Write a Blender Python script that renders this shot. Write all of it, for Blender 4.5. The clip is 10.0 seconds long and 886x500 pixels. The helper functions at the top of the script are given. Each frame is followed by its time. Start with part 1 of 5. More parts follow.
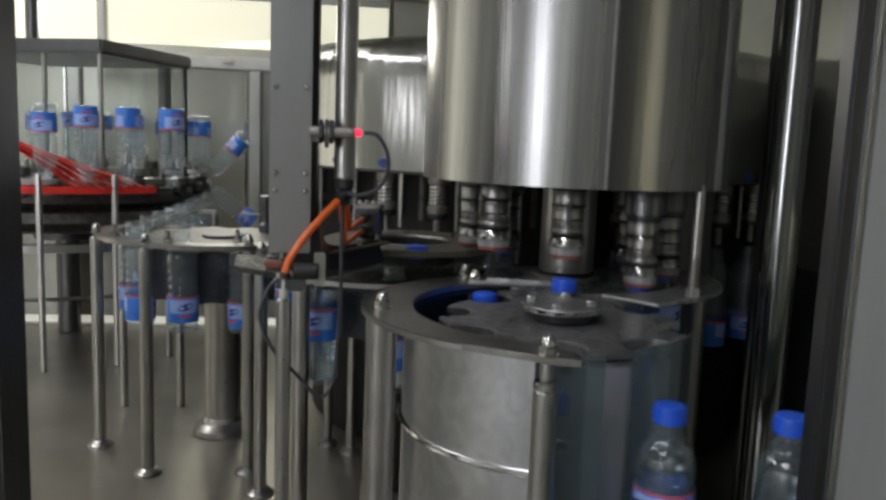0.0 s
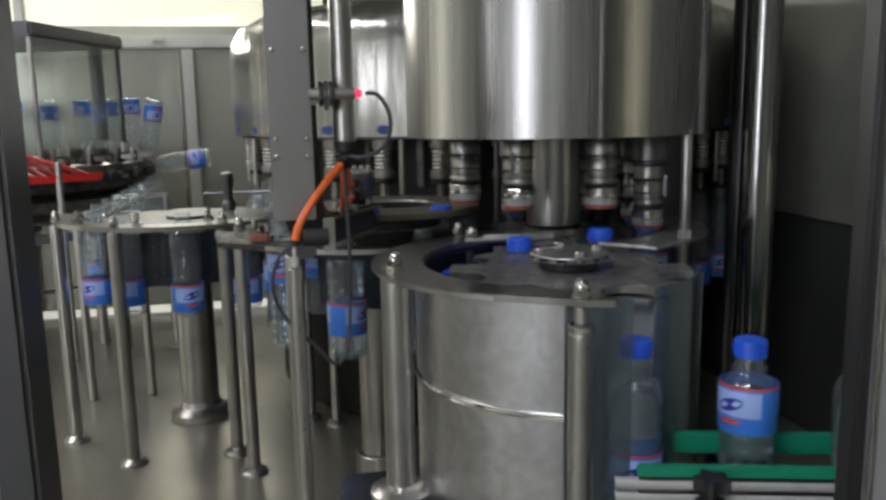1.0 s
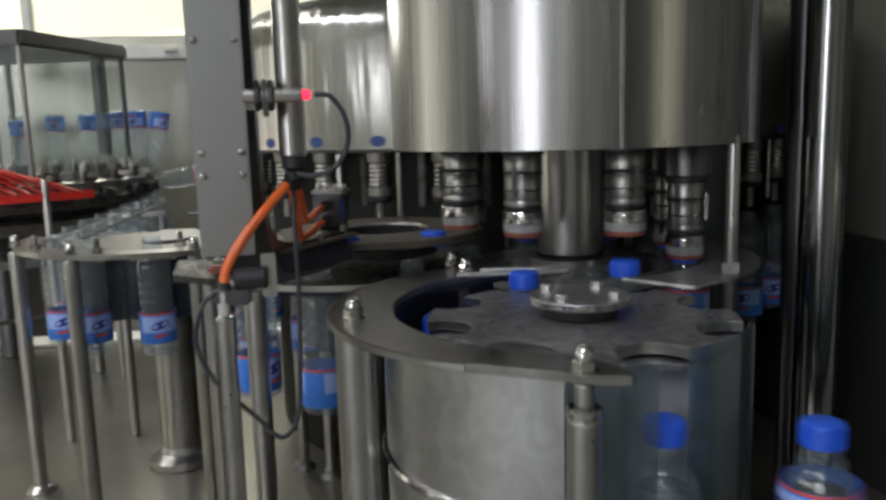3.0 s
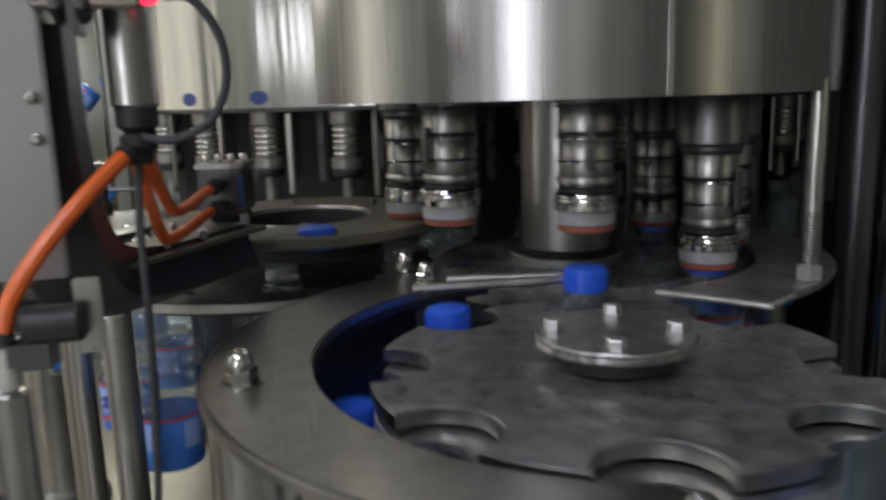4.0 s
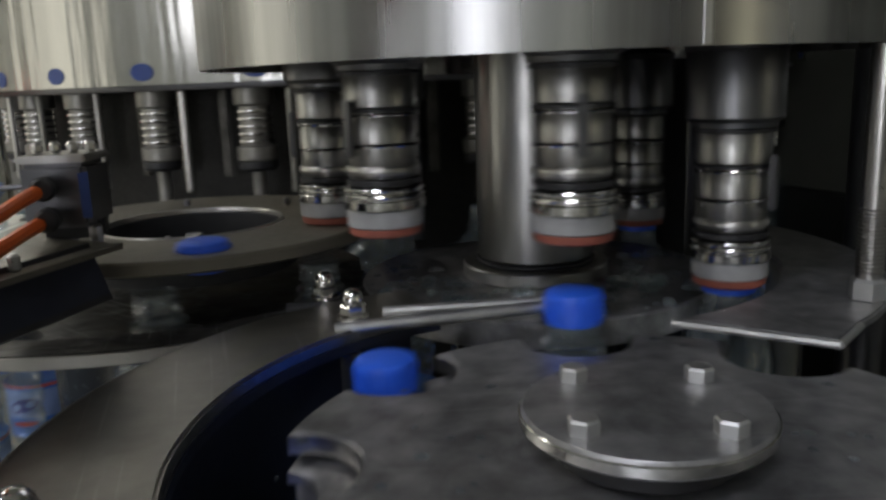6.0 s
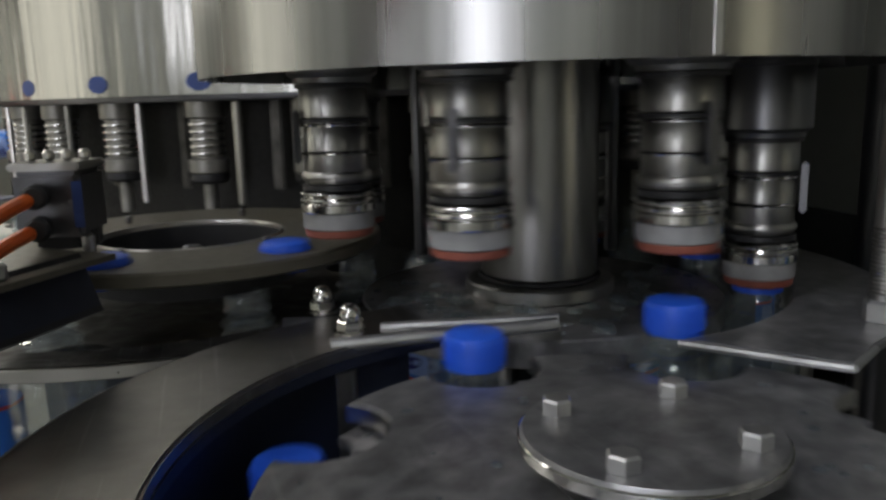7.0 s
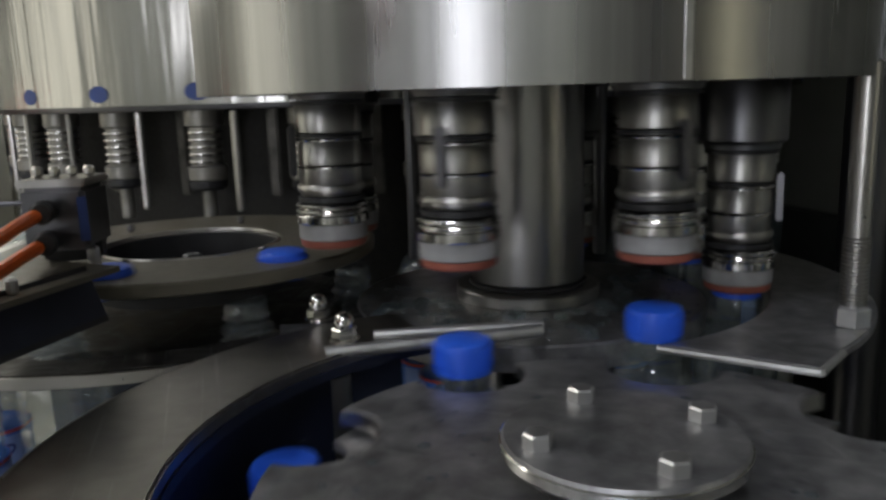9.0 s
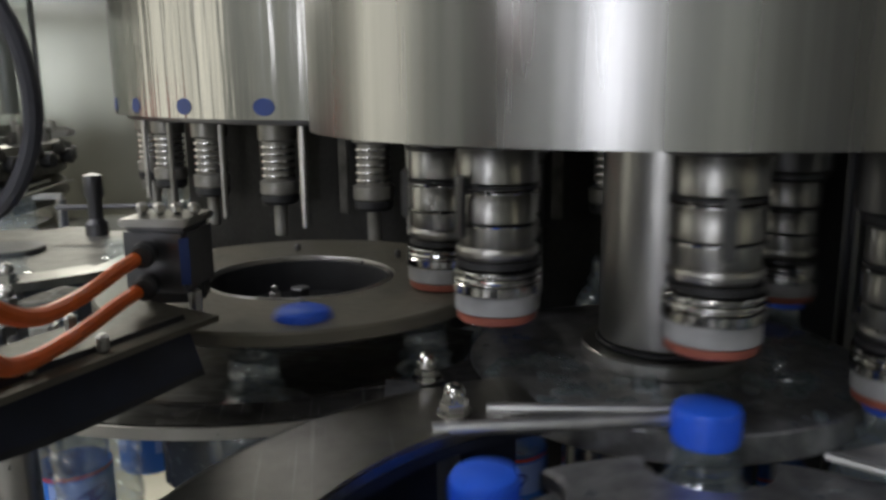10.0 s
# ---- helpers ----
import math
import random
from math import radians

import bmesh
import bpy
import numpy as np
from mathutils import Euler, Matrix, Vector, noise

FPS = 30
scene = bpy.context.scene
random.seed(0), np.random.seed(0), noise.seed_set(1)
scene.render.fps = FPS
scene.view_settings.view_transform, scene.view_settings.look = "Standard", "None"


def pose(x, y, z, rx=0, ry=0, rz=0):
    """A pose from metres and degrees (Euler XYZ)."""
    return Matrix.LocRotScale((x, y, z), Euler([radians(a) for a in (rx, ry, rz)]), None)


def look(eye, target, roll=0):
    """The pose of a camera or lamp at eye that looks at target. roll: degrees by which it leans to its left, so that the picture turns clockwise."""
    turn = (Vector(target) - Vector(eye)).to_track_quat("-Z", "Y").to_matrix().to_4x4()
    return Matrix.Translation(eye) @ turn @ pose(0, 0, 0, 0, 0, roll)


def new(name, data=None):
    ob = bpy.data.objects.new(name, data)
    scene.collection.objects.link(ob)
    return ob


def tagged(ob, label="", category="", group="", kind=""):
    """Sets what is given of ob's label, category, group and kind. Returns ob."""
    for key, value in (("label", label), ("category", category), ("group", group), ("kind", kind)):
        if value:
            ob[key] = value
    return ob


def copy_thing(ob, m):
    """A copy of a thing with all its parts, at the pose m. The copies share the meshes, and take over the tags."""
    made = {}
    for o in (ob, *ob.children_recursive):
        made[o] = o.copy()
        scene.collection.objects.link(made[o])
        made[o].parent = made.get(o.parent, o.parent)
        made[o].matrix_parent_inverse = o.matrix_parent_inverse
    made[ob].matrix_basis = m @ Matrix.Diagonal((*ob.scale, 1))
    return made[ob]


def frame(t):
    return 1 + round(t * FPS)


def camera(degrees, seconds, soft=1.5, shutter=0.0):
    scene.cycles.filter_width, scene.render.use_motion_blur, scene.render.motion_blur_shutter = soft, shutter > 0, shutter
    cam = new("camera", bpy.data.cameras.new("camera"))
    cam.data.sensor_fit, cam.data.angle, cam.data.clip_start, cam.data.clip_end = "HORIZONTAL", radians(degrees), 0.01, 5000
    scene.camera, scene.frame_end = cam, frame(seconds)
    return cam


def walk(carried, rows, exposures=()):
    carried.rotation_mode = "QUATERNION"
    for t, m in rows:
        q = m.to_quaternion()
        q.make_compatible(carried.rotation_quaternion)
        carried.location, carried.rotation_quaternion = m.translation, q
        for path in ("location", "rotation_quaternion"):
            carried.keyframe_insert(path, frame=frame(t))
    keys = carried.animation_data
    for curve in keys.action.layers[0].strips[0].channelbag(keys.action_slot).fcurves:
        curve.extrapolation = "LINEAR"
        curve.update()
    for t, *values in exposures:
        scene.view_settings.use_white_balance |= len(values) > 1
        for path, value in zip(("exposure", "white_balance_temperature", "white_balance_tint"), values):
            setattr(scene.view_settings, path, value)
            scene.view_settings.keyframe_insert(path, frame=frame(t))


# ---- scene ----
cam = camera(58.1, 10.0, 2.8, 0.5)
PATH = [
    (0, (-0.104, -0.123, 0.576), (0.089, 1.849, 0.305), 2.2),
    (0.5, (-0.135, -0.096, 0.561), (0.125, 1.864, 0.259), 0.9),
    (1, (-0.19, -0.112, 0.558), (0.179, 1.825, 0.222), -1.1),
    (1.5, (-0.189, -0.131, 0.559), (0.215, 1.797, 0.213), -1.3),
    (2, (-0.146, -0.138, 0.562), (0.107, 1.82, 0.242), -1.8),
    (2.2, (-0.125, -0.129, 0.559), (0.059, 1.838, 0.245), -1.1),
    (3.3, (-0.093, 0.146, 0.547), (0.219, 2.098, 0.244), -1.4),
    (3.5, (-0.089, 0.192, 0.542), (0.254, 2.136, 0.219), -1.0),
    (4, (-0.062, 0.333, 0.533), (0.333, 2.256, 0.146), -1.7),
    (4.5, (-0.046, 0.433, 0.525), (0.407, 2.33, 0.082), -1.3),
    (5, (-0.047, 0.48, 0.519), (0.582, 2.314, 0.027), -2.5),
    (5.5, (-0.037, 0.487, 0.519), (0.533, 2.347, 0.056), -2.9),
    (7, (-0.021, 0.501, 0.514), (0.513, 2.392, 0.138), -1.5),
    (7.5, (-0.022, 0.499, 0.517), (0.514, 2.388, 0.138), -1.9),
    (8, (-0.021, 0.493, 0.519), (0.51, 2.383, 0.139), -1.9),
    (8.5, (-0.023, 0.489, 0.52), (0.523, 2.375, 0.142), -1.8),
    (9, (-0.021, 0.483, 0.525), (0.516, 2.371, 0.139), -1.8),
    (9.5, (-0.028, 0.499, 0.537), (0.417, 2.407, 0.136), -1.1),
    (10, (-0.012, 0.537, 0.549), (0.242, 2.481, 0.15), -0.6),
]
walk(cam, [(t, look(eye, target, roll)) for t, eye, target, roll in PATH],
     [(0.0, -0.12), (0.5, 0.0), (1.0, 0.09), (2.0, 0.1), (3.5, 0.07), (4.5, 0.09), (5.0, 0.0), (7.0, -0.02), (8.0, -0.06), (8.5, -0.16), (9.0, -0.06), (10.0, 0.0)])

# ---- light: unseen fill lamps added in the hall, a lit service window above the back panels ----
world = bpy.data.worlds.new("world")
scene.world = world
world.use_nodes = True
world.node_tree.nodes["Background"].inputs[0].default_value = (0.55, 0.6, 0.62, 1)
world.node_tree.nodes["Background"].inputs[1].default_value = 0.03
scene.view_settings.exposure = 0.0


def lamp(name, m, sx, sy, watts, color):
    data = bpy.data.lights.new(name, "AREA")
    data.shape, data.size, data.size_y, data.energy, data.color = "RECTANGLE", sx, sy, watts, color
    ob = new(name, data)
    ob.matrix_world = m
    return ob


# hall, row and top lamps are added fill; only the service window is a seen source
lamp("hall_fill_light", look((-0.85, -0.85, 1.78), (-0.1, 0.6, 0.3)), 0.5, 0.25, 3.9, (0.88, 0.94, 1.16))
lamp("hall_row_fill", look((-1.2, -0.9, 2.86), (-1.2, -0.9, 0)), 1.2, 0.3, 21, (0.88, 0.94, 1.16))
lamp("left_row_fill", look((-2.7, 1.0, 2.86), (-2.7, 1.0, 0)), 0.3, 1.6, 13, (0.92, 0.95, 1.1))
lamp("window_light", look((-0.77, 2.9, 0.967), (-0.7, 1.6, 0.35)), 0.8, 0.14, 4.5, (1.0, 0.97, 0.86))
lamp("top_fill_light", look((-1.45, 2.2, 1.85), (-1.3, 2.2, 0)), 0.9, 0.12, 11, (1.0, 0.97, 0.9))


# ---- materials ----
def material(name, color, rough=0.5, metal=0.0, vary=0.25, scale=30.0, bump=0.0, stretch=(1, 1, 1), stain=0.0, aniso=0.0, bump_scale=200.0, smear=0.0, scratch=0.0):
    m = bpy.data.materials.new(name)
    m.use_nodes = True
    t = m.node_tree
    n, l = t.nodes, t.links
    b = n["Principled BSDF"]
    b.inputs["Metallic"].default_value = metal
    b.inputs["Roughness"].default_value = rough
    if aniso:
        b.inputs["Anisotropic"].default_value = aniso
    co = n.new("ShaderNodeTexCoord")
    mp = n.new("ShaderNodeMapping")
    mp.inputs["Scale"].default_value = stretch
    l.new(co.outputs["Object"], mp.inputs["Vector"])
    big = n.new("ShaderNodeTexNoise")
    big.inputs["Scale"].default_value, big.inputs["Detail"].default_value = scale, 6
    l.new(mp.outputs["Vector"], big.inputs["Vector"])
    ramp = n.new("ShaderNodeValToRGB")
    ramp.color_ramp.elements[0].position, ramp.color_ramp.elements[1].position = 0.3, 0.72
    lo = [c * (1 - vary) for c in color]
    hi = [min(1, c * (1 + vary * 0.6)) for c in color]
    ramp.color_ramp.elements[0].color, ramp.color_ramp.elements[1].color = (*lo, 1), (*hi, 1)
    l.new(big.outputs["Fac"], ramp.inputs["Fac"])
    out = ramp.outputs["Color"]
    if stain:
        st = n.new("ShaderNodeTexNoise")
        st.inputs["Scale"].default_value, st.inputs["Detail"].default_value = 7, 8
        l.new(co.outputs["Object"], st.inputs["Vector"])
        r2 = n.new("ShaderNodeValToRGB")
        r2.color_ramp.elements[0].position, r2.color_ramp.elements[1].position = 0.5, 0.68
        r2.color_ramp.elements[0].color, r2.color_ramp.elements[1].color = (0, 0, 0, 1), (stain, stain, stain, 1)
        l.new(st.outputs["Fac"], r2.inputs["Fac"])
        mix = n.new("ShaderNodeMixRGB")
        l.new(r2.outputs["Color"], mix.inputs["Fac"])
        l.new(out, mix.inputs["Color1"])
        mix.inputs["Color2"].default_value = (0.23, 0.19, 0.13, 1)
        out = mix.outputs["Color"]
    cloud = None
    if smear:
        cloud = n.new("ShaderNodeTexNoise")
        cloud.inputs["Scale"].default_value, cloud.inputs["Detail"].default_value, cloud.inputs["Distortion"].default_value = 38, 8, 1.6
        l.new(co.outputs["Object"], cloud.inputs["Vector"])
        r3 = n.new("ShaderNodeValToRGB")
        r3.color_ramp.elements[0].position, r3.color_ramp.elements[1].position = 0.36, 0.66
        d0, d1 = 1 - smear * 0.6, 1 + smear * 0.55
        r3.color_ramp.elements[0].color, r3.color_ramp.elements[1].color = (d0, d0, d0, 1), (d1, d1, d1, 1)
        l.new(cloud.outputs["Fac"], r3.inputs["Fac"])
        mul = n.new("ShaderNodeMixRGB")
        mul.blend_type = "MULTIPLY"
        mul.inputs["Fac"].default_value = 1
        l.new(out, mul.inputs["Color1"])
        l.new(r3.outputs["Color"], mul.inputs["Color2"])
        out = mul.outputs["Color"]
    if scratch:
        for turn in (0.35, 1.9):
            m2 = n.new("ShaderNodeMapping")
            m2.inputs["Rotation"].default_value = (0, 0, turn)
            m2.inputs["Scale"].default_value = (1, 0.03, 1)
            l.new(co.outputs["Object"], m2.inputs["Vector"])
            sc = n.new("ShaderNodeTexNoise")
            sc.inputs["Scale"].default_value, sc.inputs["Detail"].default_value, sc.inputs["Distortion"].default_value = 260, 3, 0.3
            l.new(m2.outputs["Vector"], sc.inputs["Vector"])
            r4 = n.new("ShaderNodeValToRGB")
            r4.color_ramp.elements[0].position, r4.color_ramp.elements[1].position = 0.64, 0.72
            r4.color_ramp.elements[0].color, r4.color_ramp.elements[1].color = (0, 0, 0, 1), (scratch, scratch, scratch, 1)
            l.new(sc.outputs["Fac"], r4.inputs["Fac"])
            mx = n.new("ShaderNodeMixRGB")
            l.new(r4.outputs["Color"], mx.inputs["Fac"])
            l.new(out, mx.inputs["Color1"])
            mx.inputs["Color2"].default_value = (0.6, 0.6, 0.6, 1)
            out = mx.outputs["Color"]
    l.new(out, b.inputs["Base Color"])
    rr = n.new("ShaderNodeMapRange")
    rr.inputs["To Min"].default_value, rr.inputs["To Max"].default_value = max(0.02, rough * 0.75), min(1, rough * 1.3)
    fine = n.new("ShaderNodeTexNoise")
    fine.inputs["Scale"].default_value, fine.inputs["Detail"].default_value = bump_scale, 4
    l.new(mp.outputs["Vector"], fine.inputs["Vector"])
    if smear:
        rr.inputs["From Min"].default_value, rr.inputs["From Max"].default_value = 0.35, 0.68
        rr.inputs["To Min"].default_value, rr.inputs["To Max"].default_value = rough * (1 - 0.45 * smear), min(1, rough * (1 + 0.6 * smear))
    l.new((cloud or fine).outputs["Fac"], rr.inputs["Value"])
    l.new(rr.outputs["Result"], b.inputs["Roughness"])
    if bump:
        bp = n.new("ShaderNodeBump")
        bp.inputs["Strength"].default_value, bp.inputs["Distance"].default_value = min(1, bump), 0.002 * max(1, bump)
        l.new(fine.outputs["Fac"], bp.inputs["Height"])
        l.new(bp.outputs["Normal"], b.inputs["Normal"])
    return m


def clear(name, tint, gloss_rough=0.04, ior=1.45, haze=0.03):
    m = bpy.data.materials.new(name)
    m.use_nodes = True
    t = m.node_tree
    n, l = t.nodes, t.links
    n.remove(n["Principled BSDF"])
    tr, gl, fr, mx = n.new("ShaderNodeBsdfTransparent"), n.new("ShaderNodeBsdfGlossy"), n.new("ShaderNodeLayerWeight"), n.new("ShaderNodeMixShader")
    tr.inputs["Color"].default_value = (*tint, 1)
    gl.inputs["Roughness"].default_value = gloss_rough
    up, mul = n.new("ShaderNodeMath"), n.new("ShaderNodeMath")
    up.operation, mul.operation = "POWER", "MULTIPLY_ADD"
    up.inputs[1].default_value = 2.2
    mul.inputs[1].default_value, mul.inputs[2].default_value = 0.7, ((ior - 1) / (ior + 1)) ** 2
    l.new(fr.outputs["Facing"], up.inputs[0])
    l.new(up.outputs[0], mul.inputs[0])
    l.new(mul.outputs[0], mx.inputs["Fac"])
    l.new(tr.outputs["BSDF"], mx.inputs[1])
    l.new(gl.outputs["BSDF"], mx.inputs[2])
    df, m2 = n.new("ShaderNodeBsdfDiffuse"), n.new("ShaderNodeMixShader")
    df.inputs["Color"].default_value = (0.62, 0.74, 0.8, 1)
    m2.inputs["Fac"].default_value = haze
    l.new(mx.outputs["Shader"], m2.inputs[1])
    l.new(df.outputs["BSDF"], m2.inputs[2])
    l.new(m2.outputs["Shader"], n["Material Output"].inputs["Surface"])
    return m


def liquid(name, tint):
    m = bpy.data.materials.new(name)
    m.use_nodes = True
    b = m.node_tree.nodes["Principled BSDF"]
    b.inputs["Base Color"].default_value = (*tint, 1)
    b.inputs["Roughness"].default_value = 0.02
    b.inputs["IOR"].default_value = 1.33
    b.inputs["Transmission Weight"].default_value = 1
    return m


def glow(name, color, strength):
    m = bpy.data.materials.new(name)
    m.use_nodes = True
    b = m.node_tree.nodes["Principled BSDF"]
    b.inputs["Base Color"].default_value = (*color, 1)
    b.inputs["Emission Color"].default_value = (*color, 1)
    b.inputs["Emission Strength"].default_value = strength
    return m


STEEL = material("satin_steel", (0.5, 0.49, 0.47), 0.3, 1.0, 0.15, 20, 0.05, (1, 1, 1))
SEAM = material("ground_bright_steel", (0.68, 0.68, 0.67), 0.34, 0.93, 0.2, 40)
DRUM = material("brushed_drum_steel", (0.42, 0.419, 0.41), 0.27, 1.0, 0.38, 46, 0.2, (1, 1, 0.02), bump_scale=24)
POLISH = material("polished_steel", (0.62, 0.61, 0.59), 0.12, 1.0, 0.1, 30)
WHEEL = material("worn_wheel_steel", (0.38, 0.38, 0.385), 0.34, 0.8, 0.35, 70, 0.05, stain=0.12, bump_scale=60, smear=0.32, scratch=0.3)
PLATE = material("worn_plate_steel", (0.34, 0.33, 0.31), 0.3, 1.0, 0.14, 70, 0.03, stain=0.07, bump_scale=60, smear=0.09, scratch=0.22)
SHEET = material("curved_sheet_steel", (0.6, 0.6, 0.605), 0.36, 1.0, 0.2, 14, 0.05, (1, 1, 0.4), stain=0.12, smear=0.15)
DECK = material("wet_deck_steel", (0.36, 0.345, 0.29), 0.34, 0.75, 0.18, 5, 0.0, bump_scale=9)
WALL = material("panel_steel", (0.36, 0.36, 0.31), 0.24, 0.45, 0.12, 3, 0.02)
FRAME = material("frame_steel", (0.42, 0.42, 0.43), 0.33, 1.0, 0.12, 12, 0.03, (1, 1, 0.1))
LOWDARK = material("black_lower_panel", (0.05, 0.053, 0.048), 0.4, 0.0, 0.3, 4)
DARKWALL = material("dark_green_panel", (0.2, 0.205, 0.172), 0.3, 0.0, 0.3, 4)
BLACK = material("black_rubber", (0.02, 0.02, 0.022), 0.5, 0.0, 0.3, 60)
NAVY = material("navy_plastic", (0.013, 0.017, 0.034), 0.4, 0.0, 0.3, 40)
CAPBLUE = material("blue_cap_plastic", (0.025, 0.115, 0.7), 0.35, 0.0, 0.08, 60)
LABEL = material("blue_label_film", (0.05, 0.22, 0.76), 0.3, 0.0, 0.12, 40)
LABELWHITE = material("pale_label_print", (0.36, 0.5, 0.9), 0.35, 0.0, 0.1, 60)
LABELNAVY = material("navy_label_print", (0.03, 0.03, 0.28), 0.35, 0.0, 0.1, 60)
LABELRED = material("red_label_print", (0.7, 0.08, 0.05), 0.35, 0.0, 0.1, 60)
ORANGE = material("orange_hose_plastic", (0.85, 0.16, 0.03), 0.35, 0.0, 0.12, 60)
RED = material("red_sheet_plastic", (0.75, 0.035, 0.025), 0.35, 0.0, 0.2, 20)
REDRING = material("red_rubber_ring", (0.26, 0.075, 0.05), 0.55, 0.0, 0.2, 80)
GREEN = material("green_rail_plastic", (0.01, 0.26, 0.15), 0.4, 0.0, 0.12, 40)
BEIGE = material("matt_beige_disc", (0.125, 0.115, 0.09), 0.45, 0.35, 0.15, 30, 0.05, stain=0.3)
WHITE = material("dull_white_plastic", (0.55, 0.54, 0.5), 0.45, 0.0, 0.15, 30)
RINSE = material("dark_gripper_metal", (0.1, 0.095, 0.085), 0.4, 0.7, 0.5, 60, 0.1)
STICKER = material("blue_sticker", (0.02, 0.05, 0.2), 0.45, 0.0, 0.1, 60)
PINK = material("faded_red_sticker", (0.5, 0.2, 0.15), 0.5, 0.0, 0.2, 60)
PET = clear("clear_bottle_plastic", (0.93, 0.962, 0.98), 0.06, 1.8, 0.065)
SMOKE = clear("clear_guard_sheet", (0.93, 0.95, 0.93), 0.05, 1.25)
HAZE = clear("hazy_guard_sheet", (0.62, 0.68, 0.7), 0.12, 1.5, 0.06)
LED = glow("red_led", (1.0, 0.03, 0.08), 1.6)
FILLGLOW = glow("fill_lamp_glow", (1.0, 0.97, 0.9), 9)
PANEL = glow("lit_window_film", (1.0, 0.97, 0.76), 0.45)


# ---- mesh helpers ----
def lathe(profile, seg=48, arc=(0, 360), bm=None, center=(0, 0)):
    """A surface of revolution about z from (r, z) pairs."""
    bm = bm or bmesh.new()
    full = arc[1] - arc[0] >= 360
    count = seg if full else seg + 1
    rings = []
    for i in range(count):
        a = radians(arc[0] + (arc[1] - arc[0]) * i / seg)
        rings.append([bm.verts.new((center[0] + r * math.cos(a), center[1] + r * math.sin(a), z)) for r, z in profile])
    for i in range(count if full else count - 1):
        p, q = rings[i], rings[(i + 1) % count]
        for k in range(len(profile) - 1):
            bm.faces.new((p[k], q[k], q[k + 1], p[k + 1]))
    if not full and profile[0] == profile[-1]:
        bm.faces.new([v for v in rings[0][:-1]])
        bm.faces.new([v for v in reversed(rings[-1][:-1])])
    bmesh.ops.remove_doubles(bm, verts=bm.verts, dist=1e-6)
    bmesh.ops.recalc_face_normals(bm, faces=bm.faces)
    return bm


def rod(r, z0, z1, seg=20, bevel=0.0015, at=(0, 0), bm=None):
    b = min(bevel, r * 0.5, abs(z1 - z0) * 0.4)
    return lathe([(0, z0), (r - b, z0), (r, z0 + b), (r, z1 - b), (r - b, z1), (0, z1)], seg, bm=bm, center=at)


def box(size, center=(0, 0, 0), bevel=0.002, turn=None, bm=None):
    bm = bm or bmesh.new()
    made = bmesh.ops.create_cube(bm, size=1)["verts"]
    bmesh.ops.scale(bm, vec=size, verts=made)
    if bevel:
        edges = list({e for v in made for e in v.link_edges})
        made = list({v for f in bmesh.ops.bevel(bm, geom=edges, offset=min(bevel, min(size) * 0.3), segments=2, affect="EDGES")["faces"] for v in f.verts} | {v for v in made if v.is_valid})
    if turn:
        bmesh.ops.transform(bm, matrix=turn, verts=made)
    bmesh.ops.translate(bm, vec=center, verts=made)
    return bm


def slab(outline, z0, z1, bevel=0.0):
    """A plate from a closed outline of (x, y)."""
    bm = bmesh.new()
    low = [bm.verts.new((x, y, z0)) for x, y in outline]
    high = [bm.verts.new((x, y, z1)) for x, y in outline]
    bm.faces.new(list(reversed(low)))
    bm.faces.new(high)
    for i in range(len(low)):
        j = (i + 1) % len(low)
        bm.faces.new((low[i], low[j], high[j], high[i]))
    bmesh.ops.recalc_face_normals(bm, faces=bm.faces)
    if bevel:
        rim = [e for e in bm.edges if e.verts[0].co.z == e.verts[1].co.z == max(z0, z1) or abs(e.verts[0].co.z + e.verts[1].co.z - 2 * z1) < 1e-7]
        bmesh.ops.bevel(bm, geom=rim, offset=bevel, segments=2, affect="EDGES", clamp_overlap=True)
    return bm


def spline(points, steps=8):
    pts = [Vector(p) for p in points]
    out = []
    for i in range(len(pts) - 1):
        a, b, c, d = pts[max(i - 1, 0)], pts[i], pts[i + 1], pts[min(i + 2, len(pts) - 1)]
        for k in range(steps):
            t = k / steps
            out.append(0.5 * ((2 * b) + (c - a) * t + (2 * a - 5 * b + 4 * c - d) * t * t + (3 * b - a - 3 * c + d) * t ** 3))
    out.append(pts[-1])
    return out


def tube(points, r, seg=10, steps=8, section=None):
    """A swept tube; section: (side, up) pairs for another cross section."""
    path = spline(points, steps)
    bm = bmesh.new()
    section = section or [(r * math.cos(2 * math.pi * k / seg), r * math.sin(2 * math.pi * k / seg)) for k in range(seg)]
    rings, up = [], Vector((0, 0, 1))
    side = None
    for i, p in enumerate(path):
        d = (path[min(i + 1, len(path) - 1)] - path[max(i - 1, 0)]).normalized()
        if side is None:
            side = d.cross(up) if abs(d.z) < 0.95 else Vector((1, 0, 0))
        side = (side - d * side.dot(d)).normalized()
        nor = side.cross(d)
        rings.append([bm.verts.new(p + side * u + nor * v) for u, v in section])
    for a, b in zip(rings, rings[1:]):
        for k in range(len(section)):
            j = (k + 1) % len(section)
            bm.faces.new((a[k], a[j], b[j], b[k]))
    bm.faces.new(rings[0])
    bm.faces.new(list(reversed(rings[-1])))
    bmesh.ops.recalc_face_normals(bm, faces=bm.faces)
    return bm


def mesh_of(name, bm, mat, smooth=35):
    me = bpy.data.meshes.new(name)
    bm.to_mesh(me)
    bm.free()
    me.materials.append(mat)
    if smooth:
        me.shade_smooth()
        me.set_sharp_from_angle(angle=radians(smooth))
    return me


